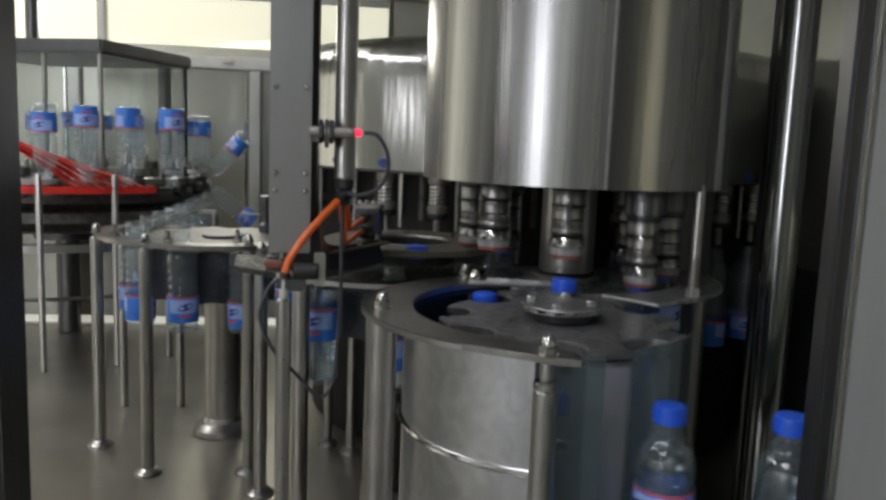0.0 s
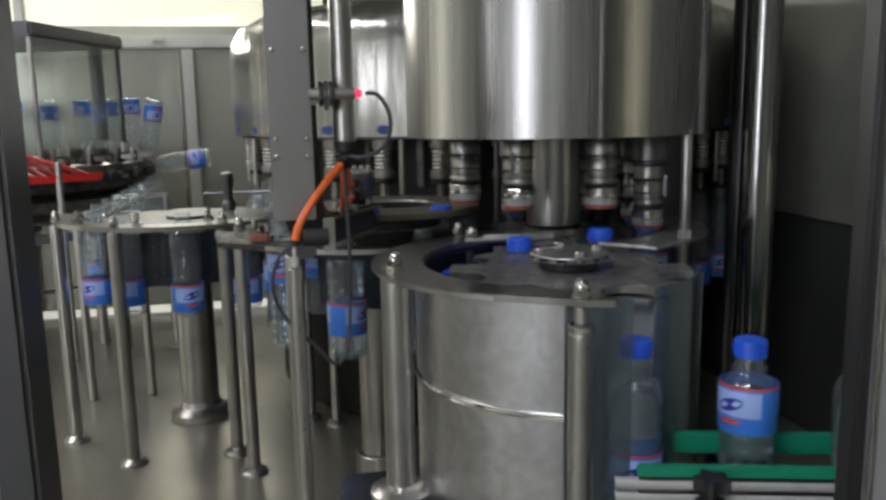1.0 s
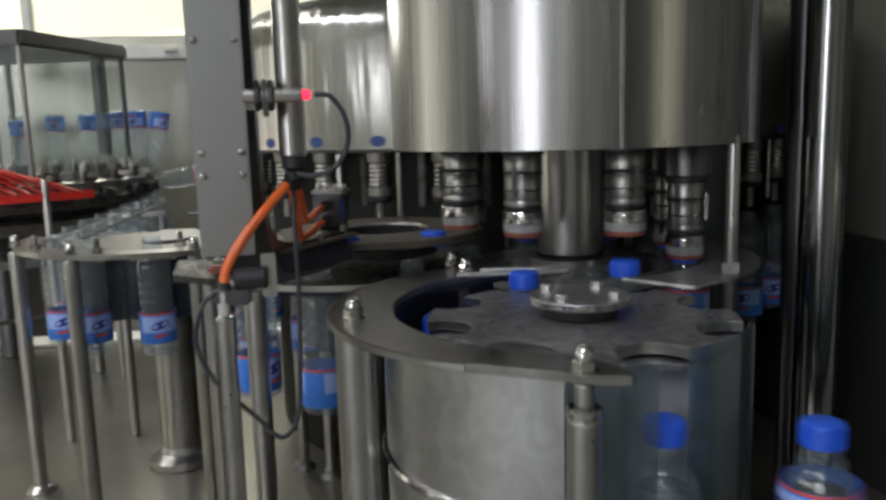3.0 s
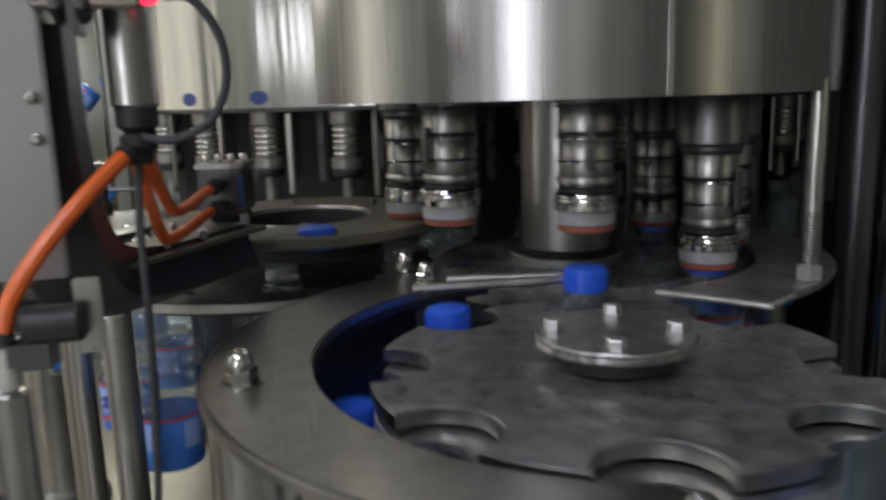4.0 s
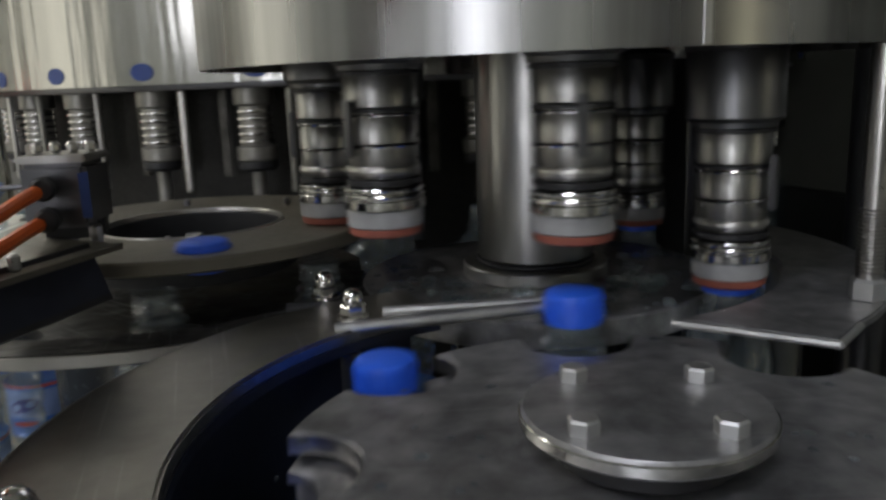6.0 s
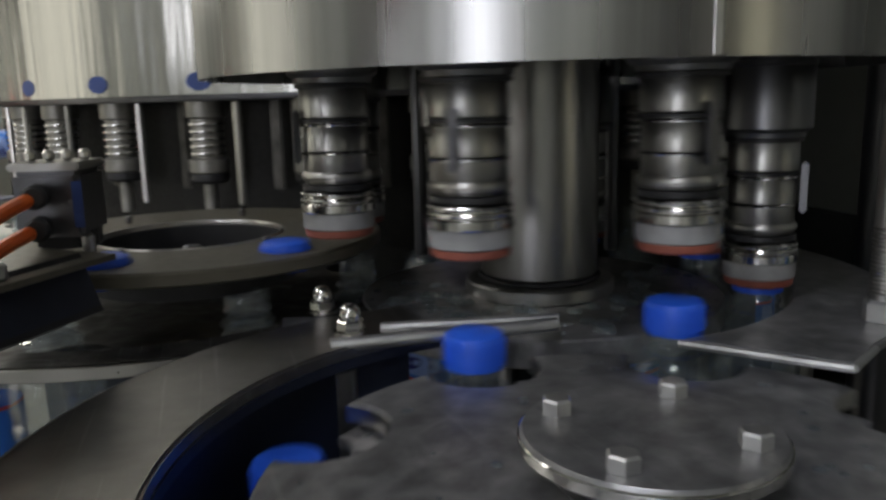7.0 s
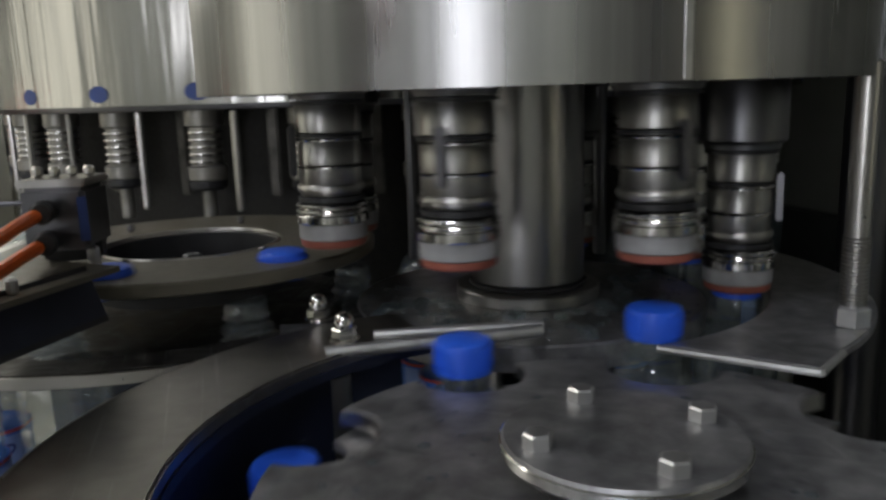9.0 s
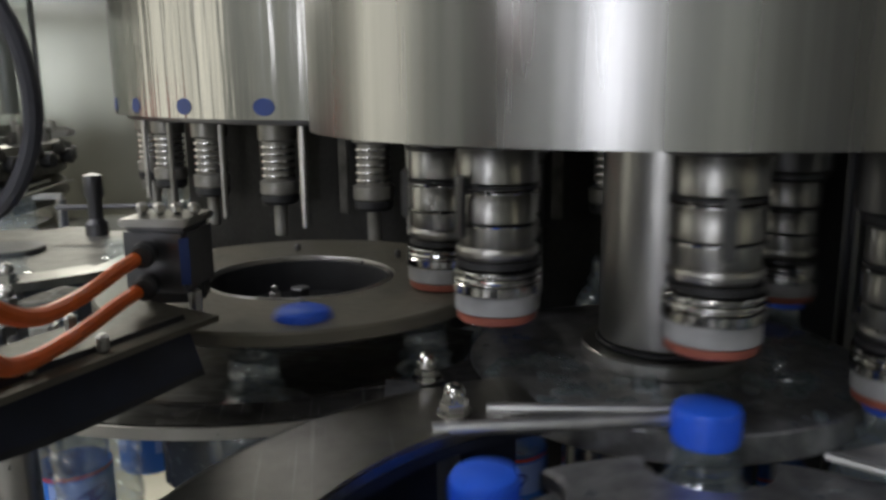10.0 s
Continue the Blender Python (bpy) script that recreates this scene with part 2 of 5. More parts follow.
def part(name, bm, mat, parent, label="", m=None):
    ob = new(name, mesh_of(name, bm, mat) if isinstance(bm, bmesh.types.BMesh) else bm)
    ob.parent = parent
    if m is not None:
        ob.matrix_basis = m
    return tagged(ob, label) if label else ob


def thing(name, at, label, category, group="", kind=""):
    ob = new(name)
    ob.empty_display_size = 0.02
    ob.location = at
    return tagged(ob, label, category, group, kind)


def solid(name, bm, mat, label, category="", group="", kind=""):
    return tagged(new(name, mesh_of(name, bm, mat)), label, category, group, kind)


def hexnut(r, z0, z1):
    b = r * 0.15
    return lathe([(0, z0), (r, z0), (r, z1 - b), (r * 0.85, z1), (0, z1)], 6)


def acorn(r, z0):
    bm = lathe([(0, z0), (r * 1.35, z0), (r * 1.35, z0 + 0.0013), (0, z0 + 0.0013)], 20)
    lathe([(0, z0 + 0.0013), (r * 1.1, z0 + 0.0013), (r * 1.1, z0 + r * 1.0), (r * 0.95, z0 + r * 1.15), (0, z0 + r * 1.15)], 6, bm=bm)
    return lathe([(r * 0.9, z0 + r * 1.1), (r * 0.9, z0 + r * 1.6), (r * 0.78, z0 + r * 2.05), (r * 0.5, z0 + r * 2.36), (0, z0 + r * 2.5)], 16, bm=bm)


def arc_pts(c, r, a0, a1, n):
    return [(c[0] + r * math.cos(radians(a0 + (a1 - a0) * i / n)), c[1] + r * math.sin(radians(a0 + (a1 - a0) * i / n))) for i in range(n + 1)]

# ---- plan: centres of the wheels and their bottle circles ----
STEP = 0.4                      # seconds from one bottle to the next
PITCH = 0.1068                  # metres from one bottle to the next
FLOOR = -0.026
B, R_B = Vector((0.112, 0.723)), 0.136      # discharge wheel, 8 pockets
K, R_K = Vector((0.182, 0.985)), 0.136      # capper, 8 heads
A, R_A = Vector((-0.064, 1.136)), 0.153     # transfer wheel, 9 pockets
D, R_D = Vector((-0.040, 1.065)), 0.102     # cap disc, 6 seats
F, R_F = Vector((0.278, 1.744)), 0.544      # filler, 32 valves
C, R_C = Vector((-0.385, 1.475)), 0.170     # infeed wheel, 10 pockets
N, R_N = Vector((-0.978, 2.30)), 0.408     # rinser, 24 grippers
NECK = 0.381                    # height of the neck ring on the wheels
T_BK = 7.602                    # a bottle passes from the capper to the discharge wheel


def bearing(a, b):
    return math.degrees(math.atan2(b.y - a.y, b.x - a.x))


# ---- setting ----
def setting():
    solid("floor", box((3.4, 2.72, 0.9), (-0.85, 1.64, FLOOR - 0.45), 0.004), DECK, "wet brownish stainless steel machine deck with stains", "floor", kind="structure")
    solid("ground", box((9, 9, 0.05), (-0.5, 0.3, FLOOR - 0.925), 0), GROUND, "dark hall floor round the machine", "ground", kind="structure")
    # hall shell, unseen, added to give reflections and bounced light
    solid("wall_front", box((9, 0.1, 4.2), (-0.5, -2.6, 0.95), 0), HALL, "plain grey-green hall wall, unseen", "wall", kind="structure")
    solid("wall_left", box((0.1, 9, 4.2), (-3.6, 0.3, 0.95), 0), HALL, "plain grey-green hall wall, unseen", "wall", kind="structure")
    solid("wall_far", box((9, 0.1, 4.2), (-0.5, 4.0, 0.95), 0), HALL, "plain grey-green hall wall, unseen", "wall", kind="structure")
    solid("wall_side", box((0.1, 9, 4.2), (3.6, 0.3, 0.95), 0), HALL, "plain hall wall on the right, unseen", "wall", kind="structure")
    solid("ceiling", box((9, 9, 0.1), (-0.5, 0.3, 3.0), 0), CEILING, "plain grey-green hall ceiling, unseen", "ceiling", kind="structure")
    # lit windows of the hall
    for name, at, size, film in (("window_1", (-2.75, -2.53, 0.85), (0.75, 0.03, 1.5), WINDOW), ("window_2", (-3.53, -0.62, 1.12), (0.03, 0.7, 0.55), SOFTFILM),
                                 ("window_4", (-3.53, 2.45, 0.75), (0.03, 1.7, 1.7), WARMFILM), ("window_5", (2.95, -2.53, 0.85), (0.22, 0.03, 1.7), LAMPFILM)):
        w = thing(name, at, "lit frosted hall window in a grey frame" if film in (WINDOW, SOFTFILM) else "yellowish lit film window of the hall", "window", kind="structure")
        part("pane", box(size, (0, 0, 0), 0), film, w)
        x, y, z = size
        flat = x > y
        for s in (-1, 1):
            part("frame_rail", box((x + 0.1 if flat else 0.06, 0.06 if flat else y + 0.1, 0.05), (0, 0, s * (z / 2 + 0.025)), 0.004), FRAME, w)
            off = (s * (x / 2 + 0.025), 0, 0) if flat else (0, s * (y / 2 + 0.025), 0)
            part("frame_stile", box((0.05 if flat else 0.06, 0.06 if flat else 0.05, z), off, 0.004), FRAME, w)
    # back wall of the machine: steel panels between posts, over them a lit film window
    back = thing("wall_back", (0, 2.95, FLOOR), "satin steel panel wall with posts and seams", "wall", kind="structure")
    for x0, x1 in ((-2.7, -1.86), (-1.82, -1.19), (-1.15, -0.545), (-0.505, 0.07), (0.11, 1.3)):
        part("panel", box((x1 - x0, 0.02, 0.83), ((x0 + x1) / 2, 0.01, 0.425), 0.003), WALL, back)
        part("panel", box((x1 - x0, 0.02, 0.8), ((x0 + x1) / 2, 0.01, 1.56), 0.003), WALL, back)
    for x in (-1.84, -1.17, -0.525, 0.09):
        part("post", box((0.04, 0.05, 0.83), (x, -0.005, 0.415), 0.004), TRIM, back)
        part("post", box((0.04, 0.05, 0.8), (x, -0.005, 1.565), 0.004), TRIM, back)
        part("edge_strip", box((0.006, 0.012, 0.8), (x - 0.035, -0.008, 0.43), 0.002), POLISH, back)
    part("rail", box((4.0, 0.045, 0.045), (-0.7, -0.01, 0.855), 0.004), TRIM, back)
    part("rail", box((4.0, 0.045, 0.045), (-0.7, -0.01, 1.14), 0.004), TRIM, back)
    part("panel", box((1.30, 0.02, 0.235), (-2.05, 0.012, 0.9975), 0.003), WALL, back)
    part("panel", box((1.32, 0.02, 0.235), (0.64, 0.012, 0.9975), 0.003), WALL, back)
    part("window_post", box((0.03, 0.04, 0.235), (-1.07, -0.008, 0.9975), 0.003), TRIM, back)
    for x in (-0.62, -0.25, -1.05):
        part("hinge", box((0.04, 0.02, 0.02), (x, -0.04, 0.862), 0.003), WHITE, back)
    solid("wall_low", box((2.5, 0.015, 0.272), (-0.4, 2.3925, FLOOR + 0.164), 0.003), WALL, "low steel panel across the deck under the rinser", "wall", kind="structure")
    # pale strip along the panel's foot, given a glow of its own to look lit
    gap = thing("glow_strip", (-0.4, 2.385, FLOOR), "bright strip with added glow along the foot of the low panel", "gap", kind="structure")
    part("added_glow", box((2.5, 0.004, 0.022), (0, 0.006, 0.0135), 0), STRIPGLOW, gap, "yellowish strip face with added glow")
    part("lower_lip", box((2.5, 0.03, 0.003), (0, -0.012, 0.0018), 0.001), SILL, gap)
    lit = thing("window_3", (-0.71, 2.945, FLOOR + 0.995), "lit yellowish film window above the panels", "window", kind="structure")
    for x0, x1 in ((-0.68, -0.378), (-0.342, 0.67)):
        part("pane", box((x1 - x0, 0.012, 0.17), ((x0 + x1) / 2, 0, 0), 0), PANEL, lit)
    part("lower_edge", box((1.35, 0.02, 0.03), (0, 0.004, -0.1), 0), WALL, lit)
    part("upper_edge", box((1.35, 0.02, 0.03), (0, 0.004, 0.1), 0), WALL, lit)
    # right enclosure: dark panels with an opening for the conveyor
    side = thing("wall_right", (0.72, 0, FLOOR), "dark tinted side panels of the enclosure", "wall", kind="structure")
    part("panel", box((0.02, 2.15, 1.41), (0, 1.9, 1.095), 0.003), DARKWALL, side)
    part("lower_panel", box((0.02, 2.15, 0.388), (0.003, 1.9, 0.194), 0.003), LOWDARK, side, "black lower panel")
    part("panel", box((0.02, 0.5, 1.3), (0, 0.55, 1.15), 0.003), DARKWALL, side)
    # door posts of the enclosure
    pr = thing("post_right", (0.286, 0.383, -0.45), "brushed steel door post of the enclosure with a shiny edge", "post", kind="structure")
    part("face", box((0.15, 0.028, 2.4), (0.007, 0, 1.2), 0.003), POSTSTEEL, pr)
    part("bead", box((0.004, 0.006, 2.4), (-0.071, -0.0165, 1.2), 0.0015), POLISH, pr, "bright folded edge")
    part("edge_sheet", box((0.012, 0.018, 2.4), (-0.0745, 0.0, 1.2), 0.002), FRAMEDARK, pr, "shiny dark edge")
    solid("post_left", box((0.03, 0.06, 2.4), (-0.412, 0.56, 0.75), 0.004), FRAMEDARK, "dark steel door post of the enclosure", "post", kind="structure")
    # bodies of the four added fill lamps, all out of view, one over the rinser
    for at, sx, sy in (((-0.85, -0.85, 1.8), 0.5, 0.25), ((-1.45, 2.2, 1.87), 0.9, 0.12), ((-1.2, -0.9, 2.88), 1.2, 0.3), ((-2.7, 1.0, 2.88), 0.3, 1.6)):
        f = thing("fill_lamp_body", at, "unseen fill lamp with a white housing and a glowing plate", "lamp", "lamps")
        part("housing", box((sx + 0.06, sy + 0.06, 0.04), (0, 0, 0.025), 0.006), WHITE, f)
        part("diffuser", box((sx, sy, 0.01), (0, 0, 0.002), 0.002), FILLGLOW, f)
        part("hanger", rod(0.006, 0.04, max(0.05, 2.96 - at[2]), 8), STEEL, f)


SILL = material("pale_sealant", (0.8, 0.79, 0.74), 0.5, 0.0, 0.15, 20)
GROUND = material("worn_hall_floor", (0.32, 0.32, 0.31), 0.5, 0.0, 0.3, 3)
CEILING = material("dark_ceiling_paint", (0.42, 0.43, 0.4), 0.8, 0.0, 0.2, 2)
TRIM = material("pale_trim_steel", (0.5, 0.5, 0.47), 0.35, 0.4, 0.12, 12, 0.02)
POSTSTEEL = material("matt_post_steel", (0.46, 0.465, 0.475), 0.5, 0.45, 0.12, 12, 0.02, (1, 1, 0.1))
HALL = material("hall_paint", (0.62, 0.63, 0.56), 0.7, 0.0, 0.2, 2)
FRAMEDARK = material("dark_frame_steel", (0.16, 0.16, 0.17), 0.35, 1.0, 0.15, 12, 0.03, (1, 1, 0.1))
WARMFILM = glow("warm_lit_film", (1.0, 0.97, 0.84), 0.85)
LAMPFILM = glow("yellow_lit_film", (1.0, 0.93, 0.68), 3.2)
SOFTFILM = glow("soft_lit_film", (0.97, 0.97, 1.0), 4.0)
# emission added to the foot strip, which is no light source
STRIPGLOW = glow("foot_strip_glow", (1.0, 0.98, 0.86), 0.38)
WINDOW = glow("daylit_film", (0.95, 0.96, 1.05), 7.5)
setting()


# ---- posts and guide plates ----
def post(at, z0, z1, r=0.011, nut=True, foot=True, plate=0.008, label="upright steel table post with an acorn nut"):
    p = thing("support_post", (at[0], at[1], z0), label, "post", "table posts")
    part("shaft", rod(r, 0, z1 - z0 - plate - 0.001), STEEL, p)
    if foot:
        part("foot", lathe([(0, 0), (r * 2.1, 0), (r * 2.1, 0.004), (r * 1.7, 0.008), (r, 0.012), (0, 0.012)], 20), STEEL, p)
    if nut:
        part("stud", rod(0.005, z1 - z0 - plate - 0.001, z1 - z0 + 0.004, 10), STEEL, p)
        part("acorn_nut", acorn(0.0072, z1 - z0), POLISH, p, "polished acorn nut")
    return p


def ring_outline(c, r0, r1, a0, a1, n=48):
    return arc_pts(c, r1, a0, a1, n) + list(reversed(arc_pts(c, r0, a0, a1, n)))


def tables():
    # plinth under the discharge wheel
    solid("machine_plinth", box((0.46, 0.4, 0.05), (0.10, 0.70, FLOOR + 0.025), 0.004), PLATE, "low worn steel plinth under the discharge wheel", "plinth")
    # guide ring round the discharge wheel
    g = thing("guide_ring", (B.x, B.y, 0.398), "worn steel guide plate curving round the discharge wheel", "guide plate")
    out = arc_pts((0.097, 0.731), 0.203, 96, 238, 60) + [(0.06, 0.5175), (0.079, 0.513), (0.083, 0.517), (0.072, 0.55)] + list(reversed(arc_pts(B, 0.163, 100, 253, 60)))
    part("plate", slab([(x - B.x, y - B.y) for x, y in out], -0.006, 0, 0.0012), PLATE, g)
    part("edge", lathe([(0.2032, -0.0056), (0.2042, -0.0052), (0.2042, -0.0008), (0.2032, -0.0004), (0.2032, -0.0056)], 60, (96, 236), center=(0.097 - B.x, 0.731 - B.y)), STEEL, g, "bright worn edge")
    part("liner", slab([(x - B.x, y - B.y) for x, y in ring_outline(B, 0.1622, 0.1645, 100, 252)], -0.011, -0.0062), NAVY, g, "dark navy plastic guide liner")
    s = thing("curved_guard", (B.x, B.y, 0.146), "dull curved stainless guard sheet with a bright bead", "guard")
    part("sheet", slab([(x - B.x, y - B.y) for x, y in ring_outline(B, 0.1706, 0.1722, 105, 249, 64)], 0, 0.2455), SHEET, s)
    part("lining", slab([(x - B.x, y - B.y) for x, y in ring_outline(B, 0.1698, 0.1704, 105, 249, 64)], 0.06, 0.24), NAVY, s, "dark navy lining")
    part("bead", lathe([(0.1723, 0.127), (0.1755, 0.1278), (0.1767, 0.1305), (0.1755, 0.1332), (0.1723, 0.134), (0.1723, 0.127)], 64, (105, 249)), POLISH, s, "bright rounded bead")
    solid("post_block", box((0.085, 0.12, 0.122), (-0.11, 0.711, 0.085), 0.004), PLATE, "worn steel block under a table post", "block")
    post((-0.085, 0.711), 0.146, 0.398, 0.0165, plate=0.007)
    f = thing("support_post", (0.053, 0.527, FLOOR), "thick front post with a collar and a thin threaded stud", "post", "table posts")
    part("shaft", rod(0.0112, 0, 0.394), STEEL, f)
    part("collar", rod(0.0118, 0.394, 0.402), POLISH, f)
    part("stud", rod(0.0065, 0.402, 0.4175, 12), STEEL, f)
    part("acorn_nut", acorn(0.0073, 0.4243), POLISH, f, "polished acorn nut")
    dfl = thing("deflector_sheet", (B.x, B.y, 0.146), "hazy clear plastic deflector beside the exit", "guard")
    part("sheet", slab([(x - B.x, y - B.y) for x, y in ring_outline(B, 0.1395, 0.1415, -74, -28, 24)], 0.0, 0.2435), HAZE, dfl)
    part("front_sheet", slab([(x - B.x, y - B.y) for x, y in ring_outline(B, 0.1705, 0.1722, -110.5, -90, 12)], 0.0, 0.2455), HAZE, dfl)
    part("edge_strip", box((0.004, 0.006, 0.24), (0.1405 * math.cos(radians(-27)), 0.1405 * math.sin(radians(-27)), 0.12), 0.001, None), STEEL, dfl)
    # guide plate of the capper on its discharge side, with its threaded rod
    k = thing("capper_guide", (K.x, K.y, 0.3955), "dark steel guide plate with a bright sheared edge", "guide plate")
    o = [(x - K.x, y - K.y) for x, y in arc_pts(K, 0.156, -87, 14, 40)] + [(x - K.x, y - K.y) for x, y in arc_pts(K, 0.214, 14, -66, 40)] + [(0.058, -0.214)]
    part("plate", slab(o, -0.0045, 0, 0.0012), WHEEL, k)
    e0, e1 = Vector((0.156 * math.cos(radians(-87)), 0.156 * math.sin(radians(-87)), -0.0022)), Vector((0.058, -0.214, -0.0022))
    e2 = Vector((0.214 * math.cos(radians(-66)), 0.214 * math.sin(radians(-66)), -0.0022))
    for p, q in ((e0, e1), (e1, e2)):
        part("sheared_edge", tube([p, q], 0.0021, 8, 1), SEAM, k, "bright sheared edge")
    part("rod", rod(0.0065, 0.0005, 0.14, 14), STEEL, k, m=pose(0.302 - K.x, 0.82 - K.y, 0))
    th = bmesh.new()
    for i in range(16):
        lathe([(0.0062, i * 0.0022), (0.0075, i * 0.0022 + 0.0011), (0.0062, i * 0.0022 + 0.0022)], 12, bm=th)
    part("thread", th, STEEL, k, m=pose(0.302 - K.x, 0.82 - K.y, 0.014))
    part("nut", hexnut(0.0095, 0, 0.011), SEAM, k, m=pose(0.302 - K.x, 0.82 - K.y, 0.0005))
    post((0.372, 0.965), FLOOR, 0.391, 0.014, nut=False, plate=-0.0)
    # guide bars between capper and discharge wheel
    bars = thing("guide_bars", (0.03, 0.88, 0.397), "pair of flat bright guide bars with acorn nuts", "guide bar")
    part("base", slab([(-0.03, -0.03), (-0.004, -0.014), (0.03, 0.06), (-0.02, 0.075)], -0.012, -0.0055), WHEEL, bars)
    part("bar", tube([(-0.004, -0.009, 0.001), (0.112, -0.014, 0.001)], 0.0036, 12, 1), SEAM, bars)
    part("bar", tube([(0.024, 0.008, 0.002), (0.115, -0.008, 0.002)], 0.0033, 12, 1), SEAM, bars)
    for x, y in ((0.001, 0.055), (0.008, 0.004)):
        part("acorn_nut", acorn(0.0062, 0.0), POLISH, bars, m=pose(x, y, 0.001 if y > 0.03 else 0.0025))
    part("stem", rod(0.010, -0.423, -0.012, 14), STEEL, bars)
    # guide plate round the transfer wheel
    a = thing("guide_ring", (A.x, A.y, 0.385), "steel guide plate round the transfer wheel", "guide plate")
    part("plate", slab([(x - A.x, y - A.y) for x, y in ring_outline(A, 0.186, 0.215, 150, 318, 60)], -0.008, 0, 0.0012), GREASY, a)
    part("edge", lathe([(0.2153, -0.0076), (0.2165, -0.0072), (0.2165, -0.0008), (0.2153, -0.0004), (0.2153, -0.0076)], 60, (150, 318)), STEEL, a, "bright worn edge")
    part("inner_plate", slab([(x - A.x, y - A.y) for x, y in ring_outline(A, 0.172, 0.18, 165, 318, 60)], -0.02, -0.012), NAVY, a)
    part("bracket", slab([(-0.205, 0.02), (-0.19, -0.06), (-0.13, -0.13), (-0.14, -0.16), (-0.23, -0.09), (-0.245, 0.03)], -0.0085, -0.0005), GREASY, a)
    post((-0.272, 1.179), FLOOR, 0.385)
    post((-0.124, 1.358), FLOOR, 0.377, 0.009, nut=False, plate=0.012)
    post((-0.17, 1.40), FLOOR, 0.377, 0.009, nut=False, plate=0.012)
    post((-0.19, 0.962), FLOOR, 0.385, 0.012, nut=False, plate=0.008)
    # guide plate round the infeed wheel
    c = thing("guide_ring", (C.x, C.y, 0.385), "steel guide plate round the infeed wheel", "guide plate")
    part("plate", slab([(x - C.x, y - C.y) for x, y in ring_outline(C, 0.195, 0.235, 172, 312, 60)], -0.008, 0, 0.0012), PLATE, c)
    part("bracket", slab([(0.13, -0.19), (0.155, -0.175), (0.2, -0.05), (0.19, 0.0), (0.17, -0.02)], -0.0085, -0.0005), PLATE, c)
    for at in ((-0.6, 1.393), (-0.477, 1.262), (-0.304, 1.265)):
        post(at, FLOOR, 0.385)


GREASY = material("greasy_dark_steel", (0.04, 0.038, 0.035), 0.55, 0.35, 0.4, 60, 0.05, stain=0.5, bump_scale=50, smear=0.8, scratch=0.2)
POLISHDARK = material("dark_polished_steel", (0.2, 0.2, 0.21), 0.16, 1.0, 0.2, 12, 0.03, (1, 1, 0.2))
tables()


# ---- turning wheels ----
def star_outline(r, pocket_r, count, phase=0.0, cut=0.021):
    """Outline of a star wheel with round pockets on the circle pocket_r."""
    pts = []
    half = math.degrees(math.acos((r * r + pocket_r * pocket_r - cut * cut) / (2 * r * pocket_r)))
    for i in range(count):
        a = phase + 360 / count * i
        cx, cy = pocket_r * math.cos(radians(a)), pocket_r * math.sin(radians(a))
        p0 = (r * math.cos(radians(a - half)), r * math.sin(radians(a - half)))
        s = math.atan2(p0[1] - cy, p0[0] - cx)
        e = math.atan2(r * math.sin(radians(a + half)) - cy, r * math.cos(radians(a + half)) - cx)
        while e > s:
            e -= 2 * math.pi
        pts += [(cx + cut * math.cos(s + (e - s) * k / 10), cy + cut * math.sin(s + (e - s) * k / 10)) for k in range(11)]
        b0, b1 = a + half, a + 360 / count - half
        pts += [(r * math.cos(radians(b0 + (b1 - b0) * k / 6)), r * math.sin(radians(b0 + (b1 - b0) * k / 6))) for k in range(1, 6)]
    return pts


